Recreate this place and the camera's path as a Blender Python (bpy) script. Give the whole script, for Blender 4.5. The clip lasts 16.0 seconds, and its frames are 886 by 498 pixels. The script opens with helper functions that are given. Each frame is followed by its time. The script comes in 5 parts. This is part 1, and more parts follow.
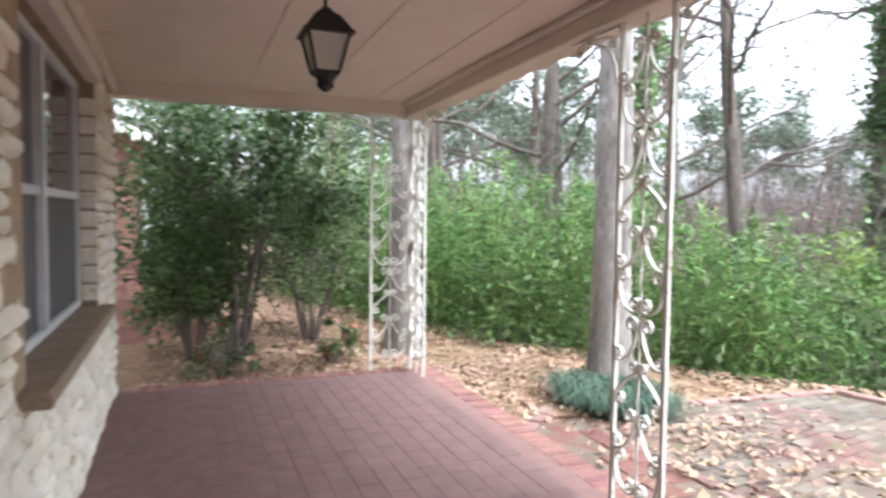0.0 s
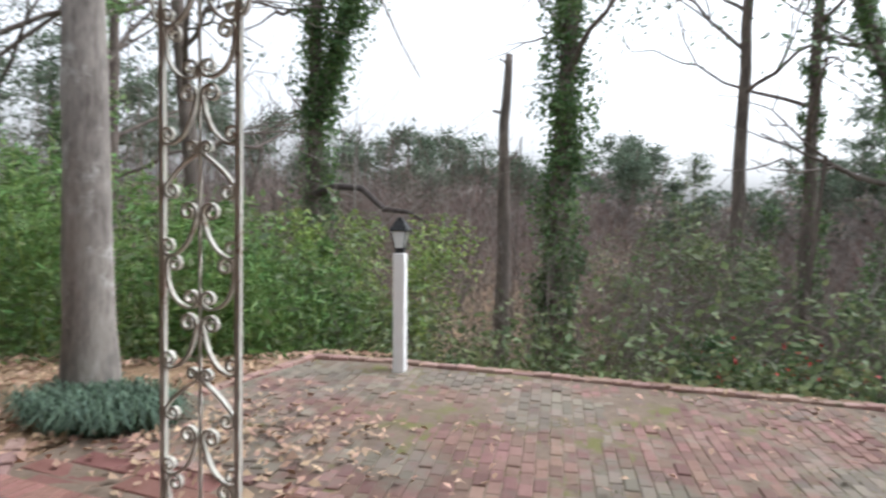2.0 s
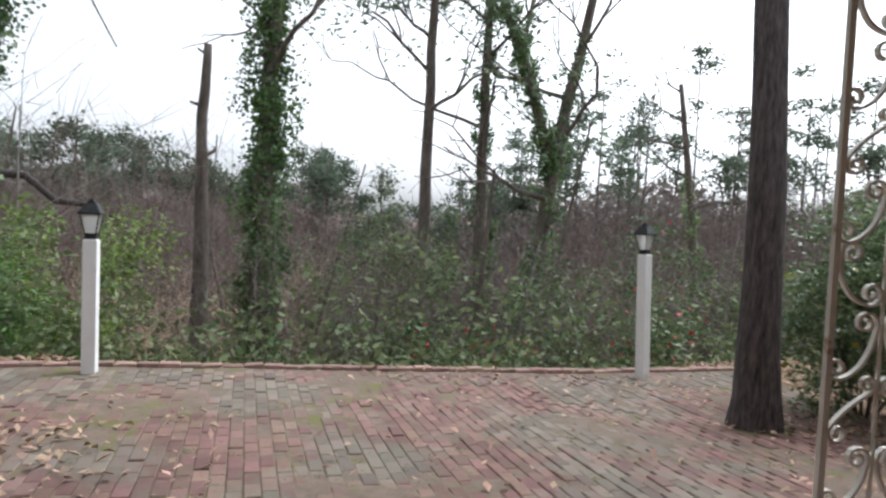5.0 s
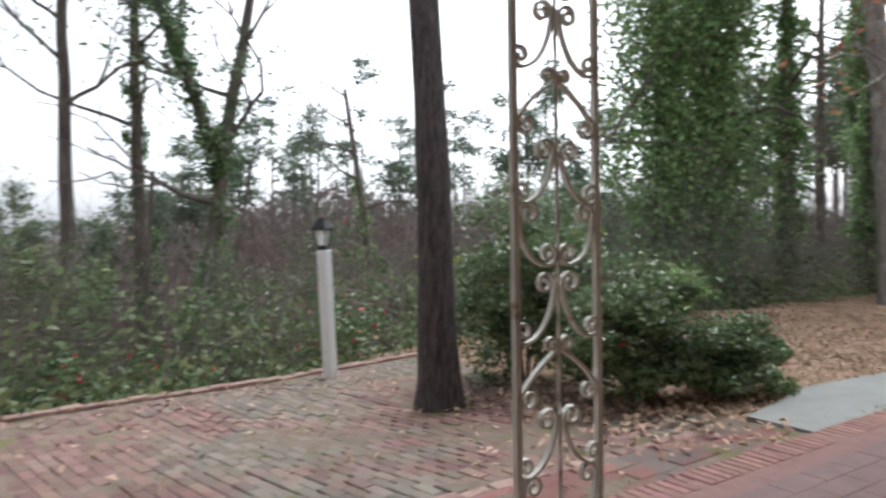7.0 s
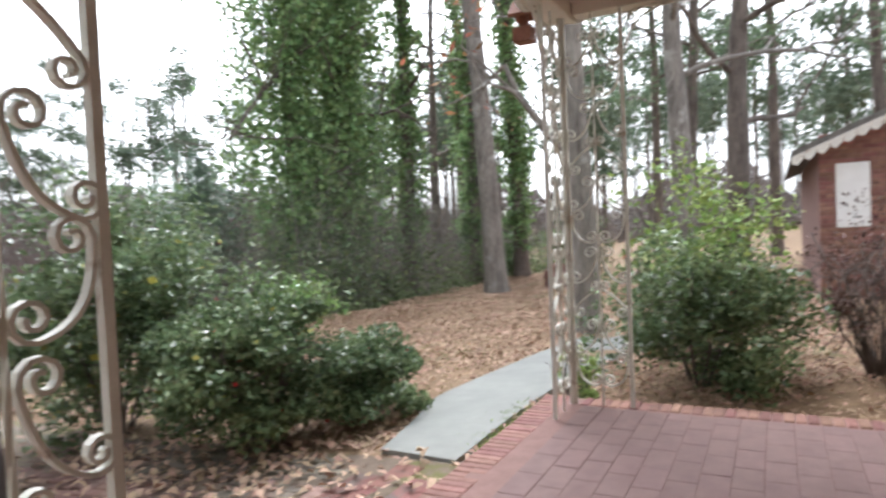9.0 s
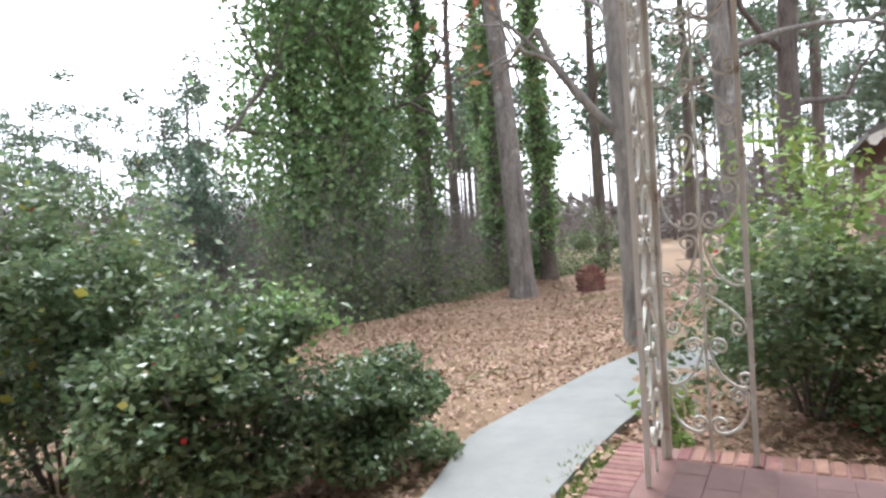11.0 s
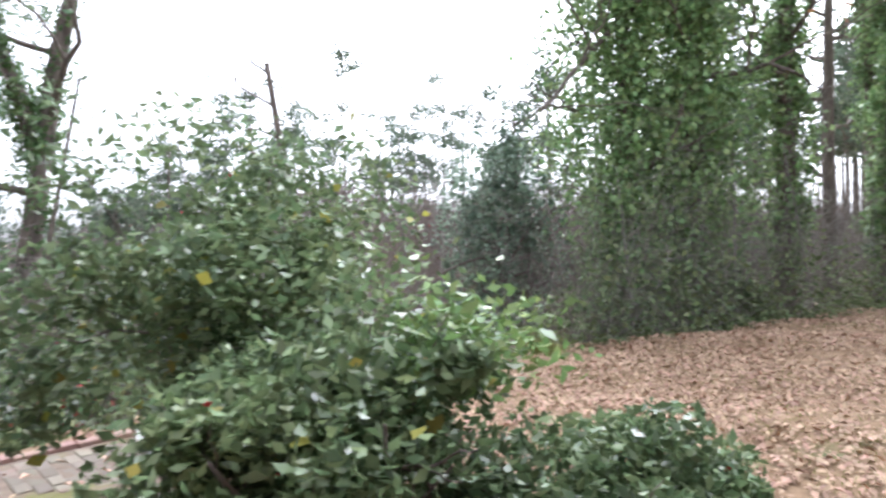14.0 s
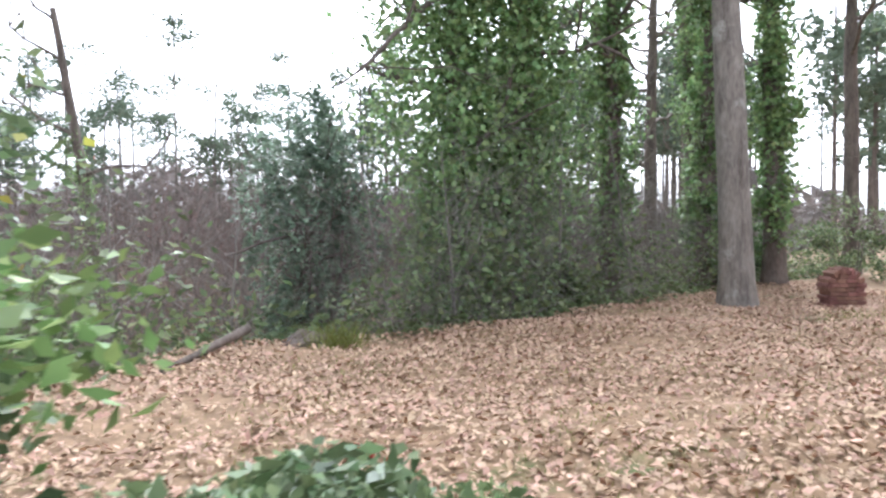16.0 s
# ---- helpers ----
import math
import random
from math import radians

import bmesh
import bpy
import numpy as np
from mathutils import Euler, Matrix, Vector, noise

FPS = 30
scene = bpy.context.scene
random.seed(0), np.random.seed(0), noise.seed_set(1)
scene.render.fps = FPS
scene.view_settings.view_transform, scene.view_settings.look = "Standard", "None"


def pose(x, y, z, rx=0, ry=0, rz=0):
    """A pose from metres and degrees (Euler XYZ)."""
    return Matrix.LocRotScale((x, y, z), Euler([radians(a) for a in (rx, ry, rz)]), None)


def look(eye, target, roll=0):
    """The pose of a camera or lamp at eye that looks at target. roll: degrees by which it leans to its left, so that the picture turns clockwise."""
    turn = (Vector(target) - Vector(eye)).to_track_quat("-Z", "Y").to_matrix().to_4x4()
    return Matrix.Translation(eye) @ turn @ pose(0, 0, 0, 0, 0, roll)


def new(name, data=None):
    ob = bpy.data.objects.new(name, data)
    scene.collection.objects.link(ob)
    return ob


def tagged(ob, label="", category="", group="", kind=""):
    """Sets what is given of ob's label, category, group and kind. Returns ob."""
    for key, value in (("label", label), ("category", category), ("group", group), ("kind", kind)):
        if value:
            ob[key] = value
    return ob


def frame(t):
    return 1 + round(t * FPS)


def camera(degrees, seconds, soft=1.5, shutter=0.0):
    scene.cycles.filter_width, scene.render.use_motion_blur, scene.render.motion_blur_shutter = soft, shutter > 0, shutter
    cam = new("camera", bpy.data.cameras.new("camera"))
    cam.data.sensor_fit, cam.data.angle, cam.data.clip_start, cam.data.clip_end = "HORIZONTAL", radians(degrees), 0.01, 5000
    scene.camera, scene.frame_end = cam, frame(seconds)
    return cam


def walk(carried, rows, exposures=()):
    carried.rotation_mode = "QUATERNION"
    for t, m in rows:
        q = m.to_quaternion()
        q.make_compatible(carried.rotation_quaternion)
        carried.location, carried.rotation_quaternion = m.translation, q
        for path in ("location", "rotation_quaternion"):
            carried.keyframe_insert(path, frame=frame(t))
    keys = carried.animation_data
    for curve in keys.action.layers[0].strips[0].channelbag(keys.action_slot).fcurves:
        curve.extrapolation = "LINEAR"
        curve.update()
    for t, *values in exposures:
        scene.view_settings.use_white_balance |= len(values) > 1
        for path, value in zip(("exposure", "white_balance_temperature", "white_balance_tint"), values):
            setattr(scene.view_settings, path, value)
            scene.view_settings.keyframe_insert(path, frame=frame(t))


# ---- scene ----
# ---------------- camera and its walk ----------------
cam = camera(67.9, 16.0, soft=2.5, shutter=0.4)
PATH = [
    (0, (1.796, 0.641, 1.66), (-0.246, 1.449, 1.547), 0.7),
    (0.5, (1.477, 0.647, 1.662), (-0.354, 1.859, 1.546), -0.2),
    (1, (1.272, 0.607, 1.632), (-0.187, 2.25, 1.497), -0.5),
    (1.5, (1.087, 0.609, 1.634), (-0.031, 2.498, 1.48), -0.2),
    (2, (0.969, 0.608, 1.636), (0.177, 2.655, 1.485), 1.4),
    (2.5, (0.906, 0.556, 1.643), (0.435, 2.699, 1.497), 1.0),
    (3, (0.875, 0.544, 1.639), (0.586, 2.721, 1.503), 0.9),
    (3.5, (0.879, 0.513, 1.619), (0.718, 2.704, 1.494), 1.5),
    (3.7, (0.862, 0.514, 1.615), (0.771, 2.709, 1.494), 1.6),
    (5.8, (0.754, 0.422, 1.263), (1.147, 2.586, 1.233), 1.9),
    (6, (0.796, 0.464, 1.256), (1.264, 2.614, 1.236), 1.3),
    (6.5, (0.858, 0.652, 1.24), (1.647, 2.706, 1.206), 1.4),
    (7, (0.947, 0.905, 1.273), (2.134, 2.758, 1.241), -0.9),
    (7.5, (1.109, 1.058, 1.267), (2.561, 2.709, 1.224), -2.5),
    (8, (1.433, 1.183, 1.313), (3.073, 2.648, 1.255), -1.9),
    (8.5, (1.712, 1.31, 1.32), (3.522, 2.56, 1.257), -2.3),
    (9, (1.982, 1.54, 1.353), (3.944, 2.534, 1.28), -2.5),
    (9.2, (2.012, 1.715, 1.316), (4.028, 2.592, 1.254), -1.2),
    (11.3, (3.462, 2.311, 1.249), (5.372, 3.402, 1.203), -3.5),
    (11.5, (3.631, 2.368, 1.257), (5.467, 3.579, 1.214), -0.7),
    (12, (3.918, 2.506, 1.274), (5.587, 3.939, 1.212), -0.7),
    (12.5, (4.2, 2.688, 1.286), (5.636, 4.355, 1.272), -2.4),
    (13, (4.475, 2.756, 1.301), (5.61, 4.64, 1.291), 2.1),
    (13.5, (4.685, 2.857, 1.244), (5.666, 4.826, 1.181), 2.8),
    (14, (4.872, 2.979, 1.179), (6.04, 4.842, 1.149), -1.4),
    (14.5, (5.082, 3.097, 1.045), (6.47, 4.804, 1.046), 0.0),
    (15, (5.345, 3.348, 0.913), (6.944, 4.859, 0.9), -6.3),
    (15.5, (5.8, 3.546, 0.927), (7.372, 5.084, 0.882), -2.3),
    (16, (6.213, 3.626, 0.963), (7.766, 5.182, 0.892), -0.3),
]
walk(cam, [(t, look(e, g, r)) for t, e, g, r in PATH], exposures=[(0, 1.58, 5750, 10), (0.8, 1.3, 5850, 10), (1.5, 0.6, 6000, 10), (3.5, 0.4, 6000, 10), (6, 0.25, 6000, 10), (7.5, 0.5, 6000, 10), (8.5, 0.9, 6000, 10), (11.5, 1.1, 5880, 12), (14, 1.2, 5850, 13), (16, 1.25, 5800, 12)])

# ---------------- light: bright overcast sky ----------------
world = bpy.data.worlds.new("sky")
scene.world = world
world.use_nodes = True
wn = world.node_tree
wn.nodes.clear()
sky = wn.nodes.new("ShaderNodeTexSky")
sky.sky_type = "NISHITA"
sky.sun_disc = False
sky.sun_elevation, sky.sun_rotation = radians(52), radians(56)
sky.air_density, sky.dust_density, sky.ozone_density = 1.0, 4.0, 1.0
pale = wn.nodes.new("ShaderNodeHueSaturation")
pale.inputs["Saturation"].default_value = 0.08
pale.inputs["Value"].default_value = 1.65
bg = wn.nodes.new("ShaderNodeBackground")
bg.inputs["Strength"].default_value = 0.15
wo = wn.nodes.new("ShaderNodeOutputWorld")
wn.links.new(sky.outputs[0], pale.inputs["Color"])
wn.links.new(pale.outputs[0], bg.inputs["Color"])
wn.links.new(bg.outputs[0], wo.inputs["Surface"])
sun_data = bpy.data.lights.new("sun", "SUN")
sun_data.energy, sun_data.angle, sun_data.color = 0.8, radians(30), (1.0, 0.97, 0.92)
sun = new("sun", sun_data)
sun.matrix_world = look((9, 6, 18), (0, 0, 0))


# ---------------- materials ----------------
def material(name, c1, c2, scale=8.0, rough=0.8, bump=0.3, fine=60.0, metal=0.0, vary=0.0, c3=None, c3_scale=1.2, c3_cut=0.55, island=False, stretch=None, spec=0.4, through_light=0.0):
    """Two colours mixed by noise at two scales, a third in patches, bump, and a shift per piece."""
    m = bpy.data.materials.new(name)
    m.use_nodes = True
    nt = m.node_tree
    n, l = nt.nodes, nt.links
    p = n["Principled BSDF"]
    tc = n.new("ShaderNodeTexCoord")
    mp = n.new("ShaderNodeMapping")
    geo = n.new("ShaderNodeNewGeometry")
    l.new(geo.outputs["Position"], mp.inputs["Vector"])
    if stretch:
        mp.inputs["Scale"].default_value = stretch
    a = n.new("ShaderNodeTexNoise")
    a.inputs["Scale"].default_value = scale
    a.inputs["Detail"].default_value = 6
    a.inputs["Roughness"].default_value = 0.65
    b = n.new("ShaderNodeTexNoise")
    b.inputs["Scale"].default_value = fine
    b.inputs["Detail"].default_value = 3
    l.new(mp.outputs[0], a.inputs["Vector"])
    l.new(mp.outputs[0], b.inputs["Vector"])
    add = n.new("ShaderNodeMath")
    add.operation = "MULTIPLY_ADD"
    l.new(b.outputs["Fac"], add.inputs[0])
    add.inputs[1].default_value = 0.45
    l.new(a.outputs["Fac"], add.inputs[2])
    mr = n.new("ShaderNodeMapRange")
    mr.inputs["From Min"].default_value, mr.inputs["From Max"].default_value = 0.5, 0.95
    l.new(add.outputs[0], mr.inputs["Value"])
    mix = n.new("ShaderNodeMix")
    mix.data_type = "RGBA"
    mix.inputs["A"].default_value = (*c1, 1)
    mix.inputs["B"].default_value = (*c2, 1)
    l.new(mr.outputs[0], mix.inputs["Factor"])
    col = mix.outputs["Result"]
    if c3:
        c = n.new("ShaderNodeTexNoise")
        c.inputs["Scale"].default_value = c3_scale
        c.inputs["Detail"].default_value = 8
        c.inputs["Roughness"].default_value = 0.7
        l.new(geo.outputs["Position"], c.inputs["Vector"])
        r3 = n.new("ShaderNodeMapRange")
        r3.inputs["From Min"].default_value, r3.inputs["From Max"].default_value = c3_cut, c3_cut + 0.08
        l.new(c.outputs["Fac"], r3.inputs["Value"])
        mix3 = n.new("ShaderNodeMix")
        mix3.data_type = "RGBA"
        l.new(r3.outputs[0], mix3.inputs["Factor"])
        l.new(col, mix3.inputs["A"])
        mix3.inputs["B"].default_value = (*c3, 1)
        col = mix3.outputs["Result"]
    if vary:
        hs = n.new("ShaderNodeHueSaturation")
        src = geo.outputs["Random Per Island"]
        if not island:
            oi = n.new("ShaderNodeObjectInfo")
            src = oi.outputs["Random"]
        v = n.new("ShaderNodeMapRange")
        v.inputs["To Min"].default_value, v.inputs["To Max"].default_value = 1 - vary, 1 + vary
        l.new(src, v.inputs["Value"])
        l.new(v.outputs[0], hs.inputs["Value"])
        w = n.new("ShaderNodeMath")
        w.operation = "MULTIPLY_ADD"
        frac = n.new("ShaderNodeMath")
        frac.operation = "FRACT"
        times = n.new("ShaderNodeMath")
        times.operation = "MULTIPLY"
        l.new(src, times.inputs[0])
        times.inputs[1].default_value = 7.31
        l.new(times.outputs[0], frac.inputs[0])
        l.new(frac.outputs[0], w.inputs[0])
        w.inputs[1].default_value, w.inputs[2].default_value = 0.05 * min(1, vary * 3), 0.5 - 0.025 * min(1, vary * 3)
        l.new(w.outputs[0], hs.inputs["Hue"])
        l.new(col, hs.inputs["Color"])
        col = hs.outputs[0]
    l.new(col, p.inputs["Base Color"])
    p.inputs["Roughness"].default_value = rough
    p.inputs["Metallic"].default_value = metal
    p.inputs["Specular IOR Level"].default_value = spec
    if bump:
        bp = n.new("ShaderNodeBump")
        bp.inputs["Strength"].default_value = bump
        bp.inputs["Distance"].default_value = 0.01
        l.new(add.outputs[0], bp.inputs["Height"])
        l.new(bp.outputs[0], p.inputs["Normal"])
    if through_light:
        tr = n.new("ShaderNodeBsdfTranslucent")
        l.new(col, tr.inputs["Color"])
        ms = n.new("ShaderNodeMixShader")
        ms.inputs[0].default_value = through_light
        l.new(p.outputs[0], ms.inputs[1])
        l.new(tr.outputs[0], ms.inputs[2])
        l.new(ms.outputs[0], n["Material Output"].inputs["Surface"])
    return m


def leaf_material(name, c1, c2, rough=0.5, vary=0.45):
    return material(name, c1, c2, scale=1.3, rough=rough, bump=0, fine=9, vary=vary, island=True, through_light=0.3)


M_soil = material("leaf_litter_ground", (0.15, 0.095, 0.055), (0.34, 0.23, 0.14), scale=5, fine=34, bump=1.0, rough=0.95, c3=(0.10, 0.13, 0.045), c3_scale=0.5, c3_cut=0.60)
M_litter = material("dead_leaves", (0.33, 0.205, 0.135), (0.56, 0.395, 0.285), scale=3, fine=50, vary=0.3, island=True, rough=0.75, bump=0.2)
M_brick = material("porch_paver", (0.172, 0.106, 0.098), (0.228, 0.146, 0.135), scale=6, fine=120, vary=0.035, rough=0.62, spec=0.2, bump=0.2, c3=(0.255, 0.165, 0.145), c3_scale=0.9, c3_cut=0.60)
M_brick_j = material("porch_paver_rest", (0.172, 0.106, 0.098), (0.228, 0.146, 0.135), scale=6, fine=120, vary=0.035, island=True, rough=0.62, spec=0.2, bump=0.2, c3=(0.255, 0.165, 0.145), c3_scale=0.9, c3_cut=0.60)
M_edge = material("edge_brick", (0.215, 0.10, 0.08), (0.335, 0.175, 0.148), scale=14, fine=150, vary=0.2, rough=0.75, bump=0.4)
M_pat = material("patio_brick", (0.165, 0.094, 0.076), (0.25, 0.155, 0.13), scale=3, fine=80, vary=0.26, rough=0.9, bump=0.5, c3=(0.20, 0.172, 0.137), c3_scale=0.55, c3_cut=0.47)
M_pat_j = material("patio_brick_rest", (0.165, 0.094, 0.076), (0.25, 0.155, 0.13), scale=3, fine=80, vary=0.26, island=True, rough=0.9, bump=0.5, c3=(0.20, 0.172, 0.137), c3_scale=0.55, c3_cut=0.47)
M_strip = material("strip_paver", (0.19, 0.085, 0.066), (0.27, 0.14, 0.115), scale=5, fine=90, vary=0.2, rough=0.9, bump=0.5, c3=(0.16, 0.125, 0.11), c3_scale=1.3, c3_cut=0.52)
M_joint = material("sandy_joint", (0.14, 0.105, 0.078), (0.225, 0.17, 0.13), scale=9, fine=90, rough=0.95, bump=0.6, c3=(0.145, 0.14, 0.05), c3_scale=1.6, c3_cut=0.53)
M_kerb = material("weathered_edge_brick", (0.25, 0.15, 0.125), (0.40, 0.28, 0.24), scale=8, fine=120, vary=0.2, rough=0.9, bump=0.4, c3=(0.2, 0.2, 0.13), c3_scale=3, c3_cut=0.6)
M_mortar = material("mortar", (0.21, 0.125, 0.108), (0.28, 0.17, 0.15), scale=9, fine=90, rough=0.95, bump=0.4)
M_stone = material("cream_stone", (0.70, 0.63, 0.50), (0.88, 0.85, 0.77), scale=5, fine=45, vary=0.1, rough=0.85, bump=0.9, c3=(0.5, 0.37, 0.22), c3_scale=3.5, c3_cut=0.60)
M_stone_m = material("stone_mortar", (0.30, 0.22, 0.14), (0.46, 0.36, 0.25), scale=7, fine=60, rough=0.95, bump=0.6)
M_sill = material("weathered_sill", (0.22, 0.16, 0.11), (0.34, 0.27, 0.2), scale=12, fine=80, rough=0.9, bump=0.4)
M_ceil = material("aged_cream_paint", (0.66, 0.59, 0.51), (0.74, 0.67, 0.59), scale=2, fine=40, rough=0.75, bump=0.1, c3=(0.6, 0.51, 0.42), c3_scale=1.1, c3_cut=0.66)
M_white = material("peeling_white_paint", (0.82, 0.82, 0.81), (0.90, 0.90, 0.89), scale=6, fine=70, rough=0.7, bump=0.3, c3=(0.22, 0.2, 0.17), c3_scale=8, c3_cut=0.66)
M_trim = material("scalloped_trim_paint", (0.64, 0.6, 0.54), (0.78, 0.75, 0.7), scale=5, fine=60, rough=0.75, bump=0.3, c3=(0.40, 0.29, 0.22), c3_scale=4, c3_cut=0.60)
M_iron = material("painted_iron", (0.64, 0.62, 0.54), (0.76, 0.75, 0.69), scale=14, fine=140, rough=0.5, bump=0.3, c3=(0.36, 0.27, 0.19), c3_scale=7, c3_cut=0.58)
M_black = material("dark_metal", (0.018, 0.02, 0.022), (0.05, 0.05, 0.05), scale=20, fine=100, rough=0.45, bump=0.15, metal=0.5)
M_alu = material("white_window_metal", (0.62, 0.63, 0.64), (0.74, 0.75, 0.76), scale=9, fine=80, rough=0.4, bump=0.05)
M_screen = material("grey_window_screen", (0.085, 0.085, 0.09), (0.12, 0.12, 0.125), scale=9, fine=300, rough=0.6, bump=0.1)
M_wood = material("rust_brown_wood", (0.17, 0.06, 0.035), (0.27, 0.11, 0.065), scale=12, fine=90, rough=0.7, bump=0.3)
M_conc = material("pale_concrete", (0.24, 0.245, 0.23), (0.315, 0.315, 0.295), scale=3, fine=110, rough=0.9, bump=0.3, c3=(0.27, 0.255, 0.22), c3_scale=2, c3_cut=0.62)
M_roof = material("roof_shingle", (0.10, 0.095, 0.09), (0.2, 0.185, 0.17), scale=6, fine=60, rough=0.95, bump=0.6)
M_redbrick = material("red_house_brick", (0.20, 0.095, 0.075), (0.34, 0.185, 0.15), scale=9, fine=80, vary=0.25, island=True, rough=0.9, bump=0.5)
M_bark = material("grey_bark", (0.115, 0.10, 0.09), (0.37, 0.335, 0.30), scale=5, fine=26, stretch=(1, 1, 0.3), rough=0.95, bump=1.0, c3=(0.40, 0.38, 0.35), c3_scale=2.2, c3_cut=0.57)
M_pinebark = material("dark_pine_bark", (0.02, 0.017, 0.018), (0.15, 0.125, 0.118), scale=26, fine=80, stretch=(1, 1, 0.16), rough=0.95, bump=1.0)
M_midbark = material("brown_grey_bark", (0.07, 0.055, 0.048), (0.23, 0.19, 0.165), scale=6, fine=30, stretch=(1, 1, 0.25), rough=0.95, bump=0.8)
M_twig = material("bare_twig", (0.10, 0.085, 0.076), (0.235, 0.205, 0.185), scale=1, fine=7, rough=0.9, bump=0, vary=0.35, island=True)
M_paletwig = material("pale_twig", (0.17, 0.155, 0.14), (0.31, 0.285, 0.26), scale=2, fine=12, rough=0.9, bump=0)
M_twig_red = material("reddish_twig", (0.115, 0.072, 0.064), (0.21, 0.14, 0.125), scale=1, fine=7, rough=0.9, bump=0, vary=0.3, island=True)
M_ivy = leaf_material("ivy_leaf", (0.13, 0.225, 0.085), (0.33, 0.46, 0.2), rough=0.4)
M_ivy_dark = leaf_material("dark_ivy_leaf", (0.06, 0.12, 0.048), (0.17, 0.27, 0.095), rough=0.45)
M_cam = leaf_material("camellia_leaf", (0.095, 0.15, 0.075), (0.26, 0.335, 0.165), rough=0.24)
M_fresh = leaf_material("fresh_camellia_leaf", (0.12, 0.21, 0.07), (0.29, 0.40, 0.15), rough=0.25)
M_yleaf = leaf_material("yellowing_leaf", (0.30, 0.30, 0.05), (0.42, 0.38, 0.09))
M_holly = leaf_material("dark_shrub_leaf", (0.05, 0.10, 0.042), (0.15, 0.235, 0.08), rough=0.4)
M_bamboo = leaf_material("bamboo_leaf", (0.075, 0.155, 0.045), (0.235, 0.37, 0.115))
M_lime = leaf_material("light_green_leaf", (0.15, 0.25, 0.06), (0.36, 0.46, 0.14))
M_pine = leaf_material("pine_needles", (0.085, 0.139, 0.078), (0.202, 0.279, 0.155), rough=0.6)
M_farpine = leaf_material("far_pine_needles", (0.09, 0.125, 0.085), (0.165, 0.21, 0.145), rough=0.8, vary=0.3)
M_magnolia = leaf_material("magnolia_leaf", (0.10, 0.165, 0.115), (0.27, 0.36, 0.25), rough=0.3)
M_under = leaf_material("undergrowth_leaf", (0.085, 0.132, 0.062), (0.232, 0.279, 0.132), rough=0.6)
M_lily = leaf_material("blue_green_blade", (0.07, 0.12, 0.08), (0.18, 0.26, 0.185), rough=0.4)
M_grass = leaf_material("grass_blade", (0.12, 0.15, 0.035), (0.25, 0.27, 0.075), rough=0.6)
M_flower = material("red_petals", (0.50, 0.02, 0.03), (0.68, 0.06, 0.07), scale=20, fine=60, rough=0.5, bump=0)
M_rust = leaf_material("rusty_oak_leaf", (0.30, 0.12, 0.06), (0.48, 0.22, 0.12), rough=0.7)
M_water = bpy.data.materials.new("lake_water")
M_water.use_nodes = True
_p = M_water.node_tree.nodes["Principled BSDF"]
_p.inputs["Base Color"].default_value = (0.10, 0.11, 0.11, 1)
_p.inputs["Roughness"].default_value = 0.12
M_glass = bpy.data.materials.new("lantern_glass")
M_glass.use_nodes = True
_p = M_glass.node_tree.nodes["Principled BSDF"]
_p.inputs["Base Color"].default_value = (0.75, 0.74, 0.7, 1)
_p.inputs["Roughness"].default_value = 0.35
_p.inputs["Transmission Weight"].default_value = 0.7
M_pane = bpy.data.materials.new("window_glass")
M_pane.use_nodes = True
_p = M_pane.node_tree.nodes["Principled BSDF"]
_p.inputs["Base Color"].default_value = (0.05, 0.05, 0.055, 1)
_p.inputs["Roughness"].default_value = 0.04
_p.inputs["Specular IOR Level"].default_value = 0.7


# ---------------- mesh helpers ----------------
rng = np.random.default_rng(7)


def mesh_of(name, verts, faces, mat, smooth=False):
    me = bpy.data.meshes.new(name)
    me.from_pydata([tuple(v) for v in verts], [], [tuple(f) for f in faces])
    me.materials.append(mat)
    if smooth:
        me.polygons.foreach_set("use_smooth", [True] * len(me.polygons))
    me.update()
    return me


def quads(name, v, mat):
    """A mesh of separate quads from an array (n, 4, 3)."""
    n = len(v)
    me = bpy.data.meshes.new(name)
    me.vertices.add(4 * n)
    me.vertices.foreach_set("co", np.ascontiguousarray(v, dtype=np.float32).ravel())
    me.loops.add(4 * n)
    me.loops.foreach_set("vertex_index", np.arange(4 * n, dtype=np.int32))
    me.polygons.add(n)
    me.polygons.foreach_set("loop_start", np.arange(0, 4 * n, 4, dtype=np.int32))
    me.polygons.foreach_set("loop_total", np.full(n, 4, dtype=np.int32))
    me.materials.append(mat)
    me.update(calc_edges=True)
    me.validate()
    return me


def child(name, me, parent, label="", m=None, kind=""):
    ob = new(name, me)
    if parent is not None:
        ob.parent = parent
    if m is not None:
        ob.matrix_basis = m
    return tagged(ob, label=label, kind=kind)


def thing(name, label, category, at=(0, 0, 0), group="", kind="", rz=0.0):
    ob = new(name)
    ob.empty_display_size = 0.1
    ob.matrix_basis = pose(*at, 0, 0, rz)
    return tagged(ob, label=label, category=category, group=group, kind=kind)


